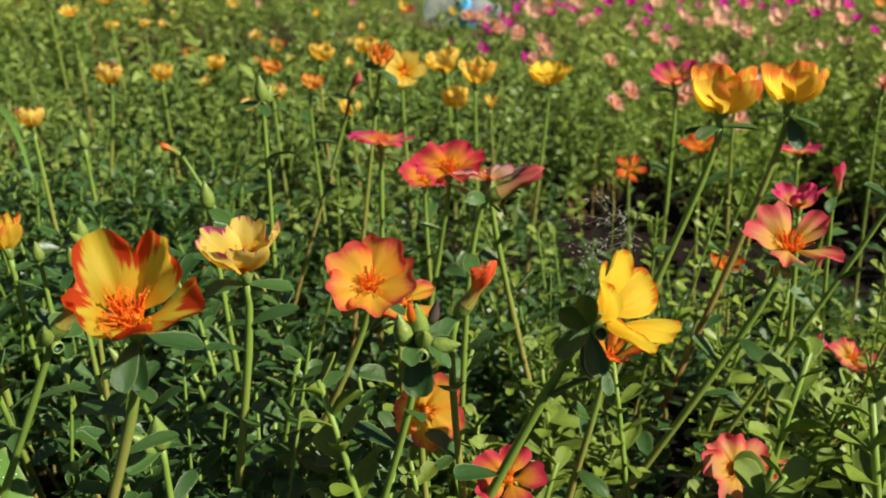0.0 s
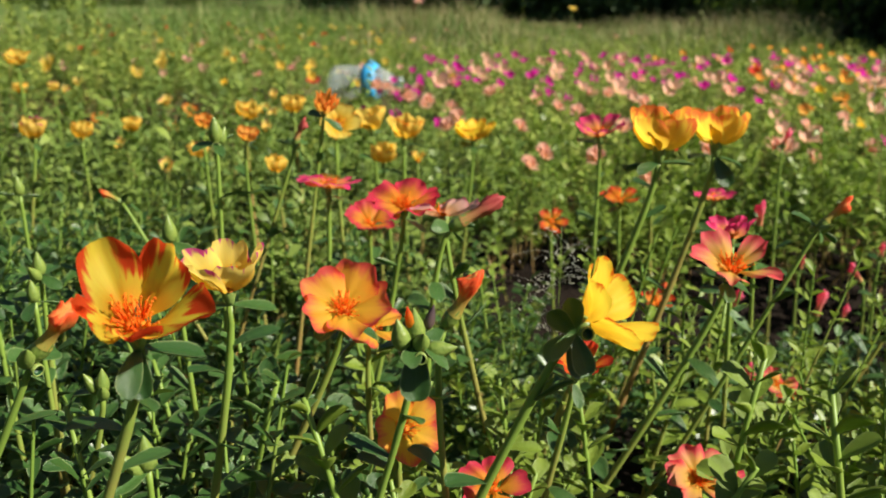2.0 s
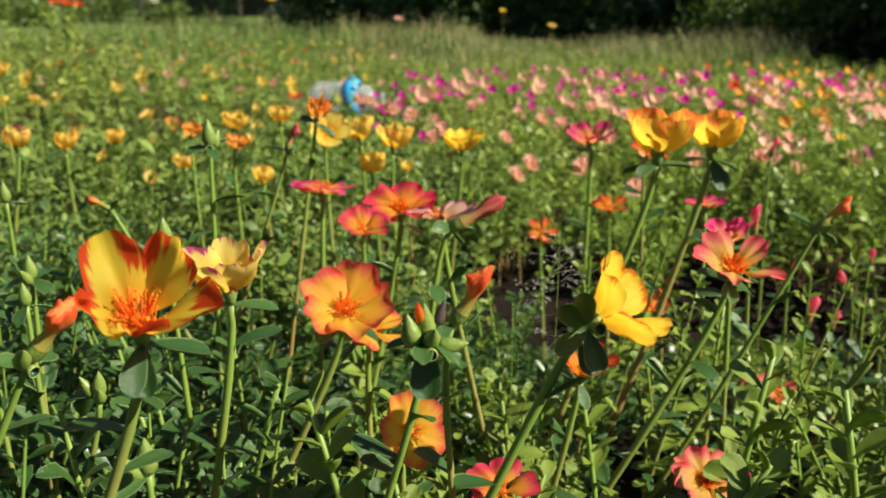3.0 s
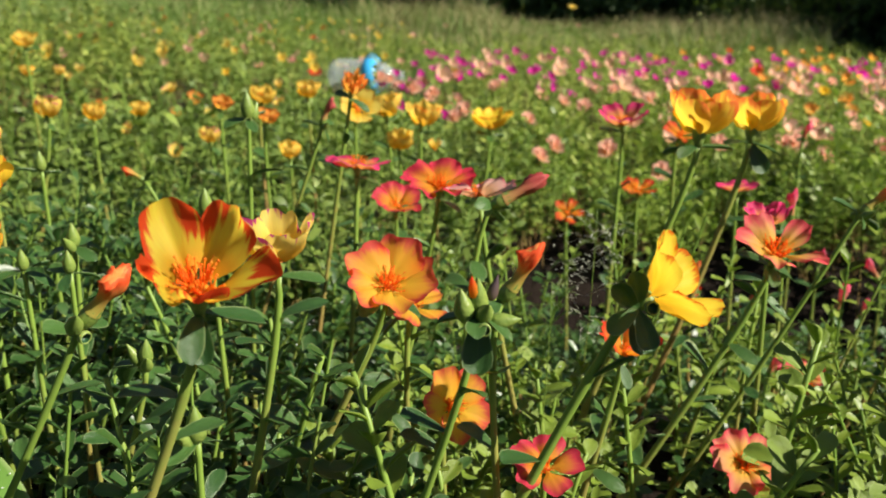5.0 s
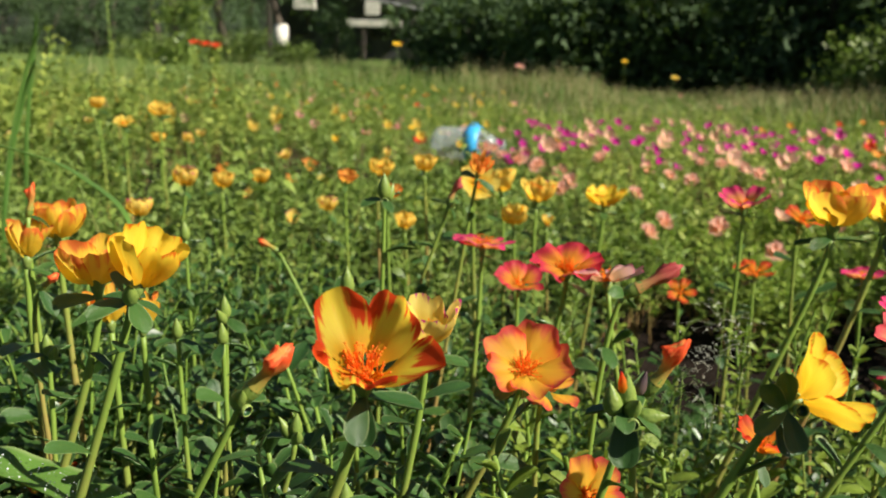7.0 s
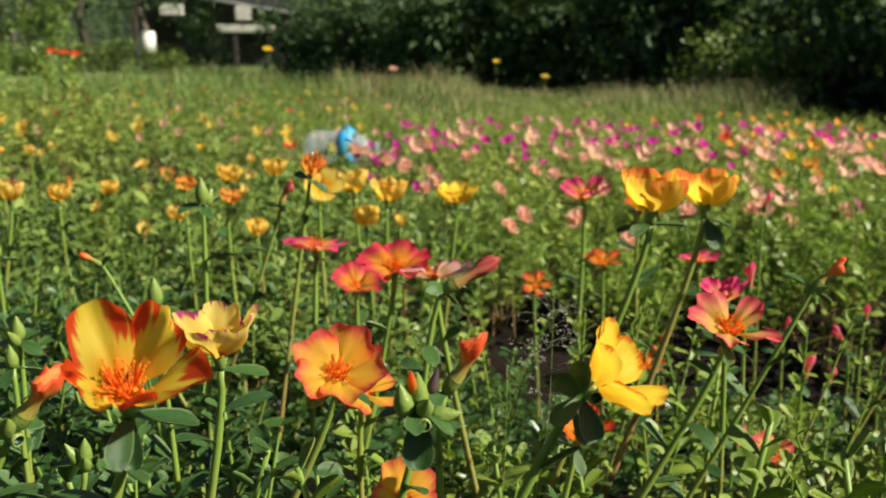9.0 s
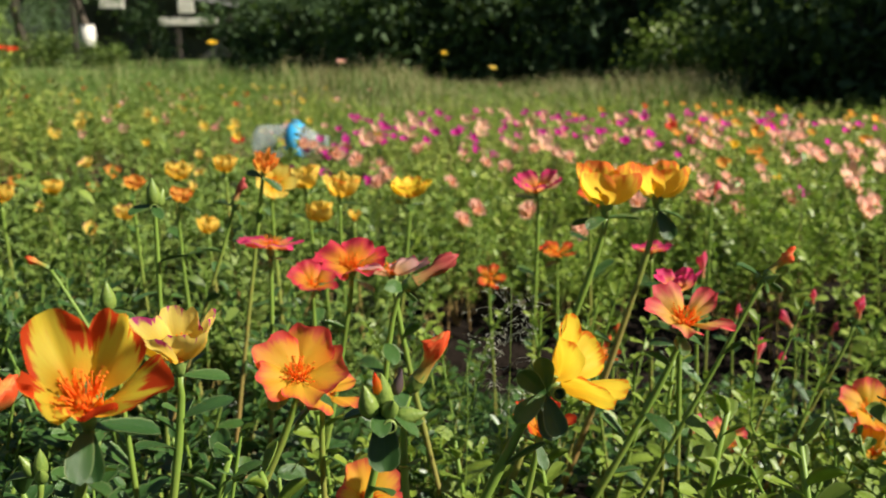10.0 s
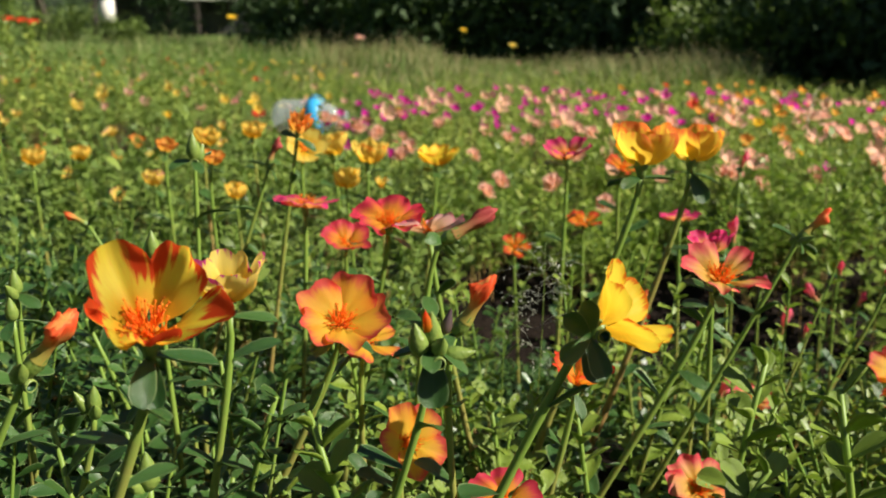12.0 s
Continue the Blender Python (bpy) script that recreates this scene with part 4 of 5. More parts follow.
buds((-0.237, 0.382, 0.239), (0.00, -0.10, 1.00), 0.0090, (-0.227, 0.387), LEAF_BIG, 0, 0, 0, "leafy shoot with tiny buds", leaves=7, whorl=3)
buds((-0.202, 0.358, 0.247), (0.00, -0.10, 1.00), 0.0090, (-0.192, 0.363), LEAF_BIG, 0, 0, 0, "leafy shoot with a tiny bud", leaves=6, whorl=3)


# ---- the field flowers further off ----
FIELD_MAGENTA = ((-0.25, 2.52), (-0.24, 2.17), (-0.31, 2.11), (-0.24, 1.90), (-0.13, 1.79), (-0.07, 2.97), (-0.12, 3.44), (-0.17, 2.94), (-0.21, 3.36), (0.14, 3.65), (0.10, 2.66), (0.14, 2.43), (0.18, 2.51), (0.45, 5.67), (0.48, 4.98), (0.39, 3.69), (0.67, 5.35), (0.79, 5.89), (0.58, 3.79), (0.74, 4.50), (0.72, 3.99), (0.64, 3.15), (0.94, 4.49), (1.06, 4.79), (1.00, 4.10), (0.61, 2.65), (0.72, 2.50), (1.19, 4.22), (0.76, 2.80), (-0.03, 4.26), (0.06, 3.56), (0.10, 3.16), (0.27, 3.06), (0.78, 3.15), (0.65, 1.51))
FIELD_SALMON = ((-0.37, 2.95), (-0.36, 2.59), (-0.31, 2.67), (-0.22, 2.61), (-0.13, 2.91), (-0.10, 2.10), (-0.18, 2.31), (-0.15, 2.15), (-0.01, 2.59), (-0.03, 2.37), (0.04, 1.61), (0.09, 2.18), (0.06, 1.29), (0.16, 1.92), (0.29, 2.60), (0.27, 2.27), (0.39, 2.65), (0.33, 2.18), (0.48, 3.15), (0.17, 1.30), (0.20, 1.18), (-0.08, 1.63), (1.16, 3.67), (0.97, 2.98), (0.96, 2.82), (0.90, 2.88), (0.60, 1.70), (0.66, 1.79), (0.48, 1.51), (0.46, 1.43), (0.45, 1.43), (0.34, 1.36), (0.15, 2.10), (0.21, 1.52), (0.51, 1.40), (0.08, 1.33))
FIELD_SALMON_B = ((1.23, 2.76), (1.03, 2.39), (0.87, 2.08), (0.93, 2.01), (1.24, 2.63), (1.20, 2.49), (1.19, 2.40), (1.02, 2.08), (0.76, 1.55), (0.76, 1.51), (0.65, 1.32), (0.65, 1.29), (0.62, 1.51), (0.63, 2.57), (0.68, 3.15), (0.53, 1.54), (-0.09, 1.89), (-0.20, 2.10), (0.86, 2.92), (1.12, 2.82), (1.21, 3.32), (1.32, 3.13))
FIELD_ORANGE = ((-0.18, 3.71), (0.89, 3.14), (1.00, 3.33), (0.94, 2.50), (0.90, 2.35), (0.69, 2.06), (0.95, 2.64), (1.43, 2.87), (-2.18, 6.46), (-4.40, 11.67), (-0.80, 1.75), (-1.34, 6.45), (-0.66, 1.72), (-0.63, 1.72), (2.17, 6.70), (2.35, 6.90), (1.96, 6.70), (1.76, 6.58))
FIELD_RED = ((1.54, 4.11), (1.56, 6.42), (-0.69, 3.32), (-4.08, 9.27), (-4.68, 11.42), (0.99, 3.62))
FIELD_YELLOW = ((1.71, 4.22), (0.89, 2.54), (0.75, 1.92), (0.98, 2.16), (-1.07, 4.93), (-1.64, 7.34), (-1.56, 6.42), (-0.90, 2.82), (0.23, 4.88))
FIELD_CREAM = ((-0.81, 2.17), (-0.71, 1.88), (-0.58, 1.74), (-0.50, 1.87), (-0.56, 2.03), (-0.52, 2.11), (-0.46, 1.83), (-0.40, 1.53), (-1.63, 4.14), (-6.43, 13.69), (-0.47, 1.22), (-1.08, 2.18), (-0.59, 1.36))
FIELD_PALE = ((-1.59, 6.15), (-0.96, 3.50), (-1.33, 4.65), (-1.83, 6.15), (-1.68, 6.27), (-0.99, 4.25), (0.87, 10.27), (1.03, 7.99), (1.28, 9.11))


def field_flower(material, label, size, a0, a1, seed, tall, double=False):
    """A prototype field flower standing at the origin: stem with leaves, and one flower."""
    rnd = random.Random(seed)
    plant = new("field_flower")
    plant.empty_display_size = 0.02
    tagged(plant, label, "flower", "field flowers")
    top = Vector((rnd.uniform(-0.01, 0.01), rnd.uniform(-0.01, 0.01), tall))
    pts = [top * (i / 5) + Vector((0.004 * math.sin(i), 0, 0)) for i in range(6)]
    v, f, q = tube(pts, [0.0018, 0.0017, 0.0016, 0.0015, 0.0014, 0.0013], 5)
    hang("stem", mesh_from("stem", v, f, STEM, q), plant)
    for k in range(5):
        az = rnd.uniform(0, 6.28)
        hang("leaf", LEAF_MESHES[k], plant, leaf_pose(pts[3 + k % 3], (math.cos(az), math.sin(az), 0.6), 0.02))
    face = Vector((0.12, -0.35, 0.92))
    flower = hang("flower", calyx_mesh(size), plant, aim(pts[-1] + face * size * 0.28, face))
    for k in range(5):
        m = Matrix.Rotation(2 * math.pi * k / 5, 4, "Z") @ Matrix.Diagonal((size, size, size, 1))
        hang("petal", petal_mesh(a0, a1 + rnd.uniform(-8, 8), 50, rnd, material, 0.045, 1.15, 0), flower, m)
    if double:
        for k in range(5):
            m = Matrix.Rotation(2 * math.pi * (k + 0.5) / 5, 4, "Z") @ Matrix.Diagonal((size * 0.72, size * 0.72, size * 0.86, 1))
            hang("petal", petal_mesh(a0 - 22, a1 - 40, 50, rnd, material, 0.045, 1.15, 0), flower, m)
    return plant


def sow(places, material, label, size, a1, seed, double=False):
    """Stands a field flower on each place."""
    rnd = random.Random(seed)
    kinds = [field_flower(material, label, size * s, 80, a, seed + i, 0.135 + 0.01 * i, double) for i, (s, a) in enumerate(((1.0, a1), (1.12, a1 - 18)))]
    for i, (x, y) in enumerate(places):
        m = pose(x, y, ground_z(x, y) - 0.004 + rnd.uniform(-0.012, 0.012), rnd.uniform(-8, 8), rnd.uniform(-8, 8), rnd.uniform(-35, 35))
        k = min(1.0, 0.62 + 0.19 * max(0.0, y - 1.3)) * rnd.uniform(0.9, 1.1)
        m = m @ Matrix.Diagonal((k, k, 1.0, 1.0))
        if i < 2:
            kinds[i].matrix_basis = m
        else:
            copy_thing(kinds[i % 2], m)


sow(FIELD_MAGENTA, PETAL_MAGENTA, "bright magenta field flower among green stems", 0.024, 30, 11)
sow(FIELD_SALMON, PETAL_SALMON, "salmon-pink field flower among green stems", 0.027, 58, 21, True)
sow(FIELD_SALMON_B, PETAL_SALMON, "peach-pink full field flower", 0.033, 58, 31, True)
sow(FIELD_ORANGE, PETAL_ORANGE, "soft orange field flower", 0.026, 30, 41)
sow(FIELD_RED, PETAL_RED, "vivid red field flower", 0.028, 30, 51)
sow(FIELD_YELLOW, PETAL_YELLOW, "clear yellow field flower", 0.023, 26, 61)
sow(FIELD_CREAM, PETAL_CREAM, "creamy yellow field flower", 0.023, 24, 71)
sow(FIELD_PALE, PETAL_PALE, "pale pink field flower", 0.023, 34, 81, True)


# ---- the green mat of shoots ----
def shoots(name, label, places, tall, leaves, leaf_len, shape, seed, material, stems=True, shade_dew=0):
    """Leafy purslane shoots on many places, one object of stuff."""
    rng = np.random.default_rng(seed)
    n = len(places)
    base = np.array([(x, y, ground_z(x, y) - 0.004) for x, y in places])
    low = np.array([0.25 if abs(x + 0.155 * y) < 0.30 and 2.2 < y < 5.2 else 1.0 for x, y in places])
    h = tall * rng.uniform(0.55, 1.15, n) * low * np.array([min(1.25, max(0.45, 0.92 + 0.75 * noise.noise((x * 5.0, y * 5.0, 9.0)))) for x, y in places])
    lean = rng.normal(0, 0.28, (n, 2))
    way = np.c_[lean, np.ones(n)]
    way /= np.linalg.norm(way, axis=1, keepdims=True)
    tip = base + way * h[:, None]
    ats, ways, lens = [], [], []
    spin = rng.uniform(0, 6.28, n)
    for k in range(leaves):
        t = 0.24 + 0.76 * ((k + 0.5) / leaves) ** 0.62 + rng.uniform(-0.03, 0.03, n)
        ats.append(base + way * (h * t)[:, None])
        az = spin + k * 2.4 + rng.normal(0, 0.3, n)
        up = 0.10 + 0.95 * t ** 3 + rng.normal(0, 0.28, n)
        ways.append(np.c_[np.cos(az), np.sin(az), up])
        lens.append(leaf_len * rng.uniform(0.7, 1.25, n) * (1.05 - 0.35 * t))
    at, wy, ln = np.concatenate(ats), np.concatenate(ways), np.concatenate(lens)
    axes = frames_along(wy, rng.normal(0, 0.4, len(at)), ln)
    ob = new(name, scatter(name, shape, (axes, at), material))
    tagged(ob, label, "foliage", kind="stuff")
    # Here the value counts dew drops on the leaves.
    if shade_dew:
        pick = rng.choice(len(at), shade_dew, replace=False)
        spots = at[pick] + axes[pick, :, 1] * 0.6 + axes[pick, :, 2] * 0.05
        size = np.einsum("n,ij->nij", rng.uniform(0.4, 1.0, shade_dew), np.eye(3))
        bead = revolve([(0.0001, -0.0004), (0.0006, -0.0003), (0.0008, 0.0002), (0.0005, 0.0007), (0.0001, 0.0008)], 6)
        tagged(new("dew", scatter("dew", bead, (size, spots), DEW)), "dew drops sparkling on small leaves", "dew", kind="stuff")
    if stems:
        v, f, q = tube([Vector((0, 0, 0)), Vector((0, 0.5, 0)), Vector((0, 1, 0))], [1.0, 0.9, 0.7], 5)
        f = [g for g in f if len(g) == 4]
        thick = rng.uniform(0.0008, 0.0014, n)
        axes = frames_along(way, spin, h, thick)
        axes[:, :, 2] *= (thick / h)[:, None]
        st = new(name.replace("shoots", "shoot_stems"), scatter("shoot_stems", (v, f, q), (axes, base), STEM_MAT))
        tagged(st, "yellow-green and ochre fleshy stems of low shoots", "stems", kind="stuff")


def strew(seed, count, x0, x1, y0, y1, keep=None, patch=0.0, gaps=1.5):
    rnd = random.Random(seed)
    out = []
    while len(out) < count:
        x, y = rnd.uniform(x0, x1), rnd.uniform(y0, y1)
        clump = min(1.0, max(0.06 if gaps < 2 else 0.02, 0.58 + gaps * (noise.noise((x * patch, y * patch, seed)) - (0.0 if gaps < 2 else 0.10)))) if patch else 1.0
        if rnd.random() < clump * (1.0 if keep is None else keep(x, y)):
            out.append((x, y))
    return out


def near_keep(x, y):
    if -0.30 < x < 0.34 and 0.22 < y < 0.52:
        return 0.35
    if y < 0.19:
        return 0.35
    if x < -0.15 and y < 0.335:
        return 0.15
    if -0.32 < x < -0.12 and 0.33 < y < 0.52:
        return 0.5
    if abs(x) > 0.75:
        return 0.2
    if 0.06 < x < 0.26 and y > 0.50:
        return 0.12
    if x > -0.1 and y > 0.62:
        return 0.12
    return 1.0


def mid_keep(x, y):
    if abs(x) > 1.35:
        return 0.4
    if x > -0.02 and y < 1.16:
        return 0.05
    return 1.0


NEAR_LEAF = leaf_shape(2, 3, 0, 0.12, 0.35, 0.3, 0.33)
MID_LEAF = leaf_shape(1, 3, 0, 0.12, 0.35, 0.3, 0.33)
FAR_LEAF = leaf_shape(1, 2, 0, 0.10, 0.30, 0.0, 0.36)
def left_keep(x, y):
    return near_keep(x, y) * (1.0 if x < -0.07 else 0.0 if x > 0.06 else 0.5)


def right_keep(x, y):
    return near_keep(x, y) * (0.0 if x < -0.07 else 1.0 if x > 0.06 else 0.5)


def round_keep(x, y):
    """Only outside the closely planted middle of the bed."""
    wide = 1.1 if y < 0.75 else 2.0 if y < 1.5 else 3.2
    return 0.0 if abs(x) < wide and y > -0.2 else 1.0


def bare_keep(x, y):
    """Leaves a bare, dark strip of soil in the weedy side of the field."""
    return 0.06 if ((x + 1.15) / 0.60) ** 2 + ((y - 2.45) / 0.62) ** 2 < 0.75 + 0.5 * noise.noise((x * 4, y * 4, 2.0)) else 1.0


def far_keep(x, y):
    """Leaves the hollow round the jug bare."""
    return 0.12 if abs(x + 0.76) < 0.42 and 3.8 < y < 5.3 else 1.0


shoots("shoots", "glossy small-leaved purslane shoots, deep green darkened as in shade", strew(1, 1250, -1.1, 0.06, -0.2, 0.80, left_keep, 9.0), 0.150, 21, 0.0185, NEAR_LEAF, 5, LEAF_DARK, True, 260)
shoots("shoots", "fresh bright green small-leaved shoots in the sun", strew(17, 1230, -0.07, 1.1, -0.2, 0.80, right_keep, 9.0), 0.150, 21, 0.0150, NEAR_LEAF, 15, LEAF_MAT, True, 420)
shoots("shoots", "small-leaved purslane shoots behind the front blooms", strew(2, 1500, -2.0, 0.05, 0.75, 1.75, mid_keep, 8.0, 3.4), 0.172, 19, 0.0195, MID_LEAF, 6, LEAF_MID)
shoots("shoots", "sunlit upright shoots beyond the furrow", strew(20, 1700, 0.0, 2.0, 0.75, 1.75, mid_keep, 7.0, 2.4), 0.145, 16, 0.0185, MID_LEAF, 20, LEAF_MAT)
# Added beyond the view's right edge to throw shade into the furrow.
shoots("shoots", "added tall leafy shoots, out of view, that shade the furrow", strew(15, 420, 0.46, 1.5, 0.70, 1.25), 0.23, 16, 0.024, MID_LEAF, 16, LEAF_MAT)
shoots("shoots", "pale green field foliage between the flowers", strew(3, 4700, -0.35, 3.2, 1.5, 4.0, None, 4.5, 2.6), 0.160, 14, 0.024, FAR_LEAF, 7, LEAF_FIELD)
shoots("shoots", "dense green foliage on the weedy side of the field", strew(19, 1500, -3.2, -0.25, 1.5, 4.0, bare_keep, 5.0, 3.0), 0.185, 17, 0.031, FAR_LEAF, 19, LEAF_MID)
shoots("shoots", "taller leafy weeds at the field's side", strew(18, 560, -3.8, -0.62, 1.55, 6.0, bare_keep, 3.2, 3.5), 0.28, 18, 0.029, FAR_LEAF, 18, LEAF_FIELD)
shoots("shoots", "broad-leaved green weeds among the flowers", strew(23, 130, -2.8, -0.45, 1.25, 4.2, bare_keep), 0.22, 12, 0.038, MID_LEAF, 23, LEAF_MID)
shoots("shoots", "tall bright green weeds crowding the field's side", strew(24, 300, -2.7, -1.34, 1.9, 3.4, None, 4.0), 0.38, 30, 0.031, FAR_LEAF, 24, LEAF_FIELD)
shoots("shoots", "tangled darker weeds in tufts towards the trees", strew(25, 1300, -7.0, -1.1, 3.6, 9.5, None, 1.6, 3.5), 0.30, 18, 0.042, FAR_LEAF, 25, LEAF_MID, False)
# Two low leaf layers added so dark green stands in for ground shade.
shoots("shoots", "added low dark leaves filling the shaded gaps between stems", strew(28, 420, -0.10, 0.45, 0.40, 1.05, None, 7.0), 0.070, 14, 0.0175, MID_LEAF, 28, LEAF_DARK, False)
shoots("shoots", "added low dark leaves darkening the ground under the taller shoots", strew(29, 620, -1.2, 0.0, 0.50, 1.75, None, 5.0), 0.085, 13, 0.0210, MID_LEAF, 29, LEAF_DARK, False)
shoots("shoots", "low purslane spreading over the rest of the bed", strew(27, 3600, -4.5, 4.5, -2.5, 2.2, round_keep, 1.2), 0.14, 9, 0.032, FAR_LEAF, 27, LEAF_MAT, False)
shoots("shoots", "distant field foliage", strew(4, 6500, -7.5, 6.5, 3.9, 8.0, far_keep, 1.6), 0.17, 10, 0.034, FAR_LEAF, 8, LEAF_FIELD, False)


# ---- the nearest leafy shoots, one by one ----
def leafy_shoot(tall, leaves, leaf_len, materials, seed, label):
    """A prototype shoot at the origin: a fleshy stem, pairs of leaves and a rosette at its tip."""
    rnd = random.Random(seed)
    thing = new("purslane_shoot")
    thing.empty_display_size = 0.02
    tagged(thing, label, "shoot", "leafy shoots at the front")
    lean = Vector((rnd.uniform(-0.25, 0.25), rnd.uniform(-0.25, 0.25), 1.0)) * tall
    pts = [Vector((lean.x * (i / 7) ** 1.6, lean.y * (i / 7) ** 1.6, lean.z * i / 7)) for i in range(8)]
    v, f, q = tube(pts, [0.0017 - 0.00010 * i for i in range(8)], 6)
    hang("stem", mesh_from("stem", v, f, STEM, q), thing)
    spin = rnd.uniform(0, 6.28)
    for k in range(leaves):
        w = (k + 0.5) / leaves
        t = 0.25 + 0.75 * w ** 0.55
        p = pts[min(6, int(t * 7))].lerp(pts[min(7, int(t * 7) + 1)], t * 7 - int(t * 7))
        az = spin + k * 2.4 + rnd.uniform(-0.4, 0.4)
        way = Vector((math.cos(az), math.sin(az), 0.05 + 1.1 * t ** 4 + rnd.uniform(-0.2, 0.35)))
        ln = leaf_len * rnd.uniform(0.75, 1.25) * (1.1 - 0.45 * w ** 3)
        hang("leaf", materials[rnd.randrange(len(materials))], thing, leaf_pose(p, way, ln, rnd.uniform(-0.5, 0.5)))
    return thing


def leaf_set(material, shapes):
    out = []
    for droop, fold, wide in shapes:
        v, f, q = leaf_shape(4, 5, 0.028, droop, fold, 0.4, wide)
        out.append(mesh_from("leaf", v, f, material, q))
    return out


ROUND_LEAVES = leaf_set(LEAF_BIG, ((0.12, 0.35, 0.36), (0.25, 0.25, 0.33), (0.0, 0.4, 0.38)))
FRESH_LEAVES = leaf_set(LEAF_FRESH, ((0.10, 0.40, 0.40), (0.25, 0.30, 0.36), (-0.05, 0.45, 0.42)))


def plant_shoots(seed, count, x0, x1, y0, y1, kinds):
    rnd = random.Random(seed)
    first = len(kinds)
    for i in range(count):
        x, y = rnd.uniform(x0, x1), rnd.uniform(y0, y1)
        k = rnd.uniform(0.75, 1.2)
        m = pose(x, y, ground_z(x, y) - 0.004, rnd.uniform(-8, 8), rnd.uniform(-8, 8), rnd.uniform(0, 360)) @ Matrix.Diagonal((k, k, k, 1))
        if i < first:
            kinds[i].matrix_basis = m
        else:
            copy_thing(kinds[i % first], m)


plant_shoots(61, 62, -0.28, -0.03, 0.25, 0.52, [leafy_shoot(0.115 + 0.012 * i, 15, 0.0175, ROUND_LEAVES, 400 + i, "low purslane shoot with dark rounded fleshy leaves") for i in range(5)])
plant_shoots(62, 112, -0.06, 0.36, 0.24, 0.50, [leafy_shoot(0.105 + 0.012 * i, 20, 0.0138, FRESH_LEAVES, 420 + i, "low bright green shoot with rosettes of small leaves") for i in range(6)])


# ---- meadow grass beyond the field ----
def meadow(name, label, places, tall, wide, seed, material, drop=0.25):
    rng = np.random.default_rng(seed)
    n = len(places)
    base = np.array([(x, y, ground_z(x, y) - 0.01) for x, y in places])
    h = tall * rng.uniform(0.5, 1.2, n) * np.array([0.85 + 0.75 * noise.noise((x * 0.9, y * 0.7, 4.0)) + 0.25 * noise.noise((x * 3, y * 3, 1.0)) for x, y in places])
    h *= np.array([min(1.0, max(0.35, (y - 4.6) / 3.5)) if x > -2 else 1.0 for x, y in places])
    share = base[:, 0] / base[:, 1]
    h *= np.where(share < 0, 0.85, 0.66) - 0.34 * np.exp(-((share - 0.08) / 0.06) ** 2) + 0.22 * np.exp(-((share - 0.25) / 0.05) ** 2)
    h *= np.where(share > 0.36, 0.35, 1.0)
    way = np.c_[rng.normal(0, 0.22, (n, 2)), np.ones(n)]
    v = [(-1, 0, 0), (1, 0, 0), (-0.8, 0.4, 0.02), (0.8, 0.4, 0.02), (-0.5, 0.75, 0.10), (0.5, 0.75, 0.10), (-0.05, 1.0, drop), (0.05, 1.0, drop)]
    f = [(0, 1, 3, 2), (2, 3, 5, 4), (4, 5, 7, 6)]
    q = [(0, 0), (1, 0), (0, 0.4), (1, 0.4), (0, 0.75), (1, 0.75), (0, 1), (1, 1)]
    axes = frames_along(way, rng.uniform(0, 6.28, n), h, np.full(n, wide))
    ob = new(name, scatter(name, (v, f, q), (axes, base), material))
    tagged(ob, label, "grass", kind="stuff")


def meadow_keep(x, y):
    if x < -1.2 - 0.10 * (y - 6):
        return 0.25
    if x > 0.35 * y:
        return 0.08
    return 1.0


meadow("meadow_grass", "tall uncut green grass at the field's far side", strew(9, 34000, -6.0, 7.0, 5.4, 17.5, meadow_keep), 0.40, 0.006, 12, GRASS)
meadow("seed_heads", "dry straw-coloured grass seed heads", strew(10, 7000, -1.4, 6.0, 7.0, 15.0, meadow_keep), 0.46, 0.003, 13, SEED_HEADS, 0.4)
meadow("weed_grass", "loose green weeds and grass at the field's edge", strew(11, 2600, -4.2, -0.62, 1.5, 8.0, bare_keep, 2.5, 3.0), 0.27, 0.004, 14, GRASS)


# ---- tiny blossoms lost in the distance ----
def blossoms(label, places, size, seed, material):
    rng = np.random.default_rng(seed)
    n = len(places)
    at = np.array([(x, y, ground_z(x, y) + rng.uniform(0.11, 0.19)) for x, y in places])
    v, f, q = [], [], []
    for k in range(5):
        a, o = 2 * math.pi * k / 5, len(v)
        for r, w, z, t in ((0.05, 0.05, 0.0, 0.0), (0.6, 0.40, 0.35, 0.5), (0.9, 0.36, 0.95, 1.0)):
            for sgn in (-1, 1):
                v.append((r * math.cos(a) - sgn * w * math.sin(a), r * math.sin(a) + sgn * w * math.cos(a), z))
                q.append((0.5 + 0.5 * sgn, t))
        f += [(o, o + 1, o + 3, o + 2), (o + 2, o + 3, o + 5, o + 4)]
    k = size * rng.uniform(0.7, 1.2, n)
    axes = np.einsum("n,ij->nij", k, np.eye(3))
    lean = rng.normal(0, 0.25, (n, 2)) + np.array([0.25, -0.35])
    axes[:, 2, 0], axes[:, 2, 1] = -lean[:, 0] * k, -lean[:, 1] * k
    axes[:, 0, 2], axes[:, 1, 2] = lean[:, 0] * k, lean[:, 1] * k
    tagged(new("blossoms", scatter("blossoms", (v, f, q), (axes, at), material)), label, "flowers", kind="stuff")


blossoms("tiny distant salmon blossoms in the field", strew(31, 90, -0.2, 3.0, 2.6, 5.0), 0.022, 31, PETAL_SALMON)
blossoms("tiny distant magenta blossoms in the field", strew(32, 110, -0.4, 1.7, 2.9, 5.0), 0.018, 32, PETAL_MAGENTA)
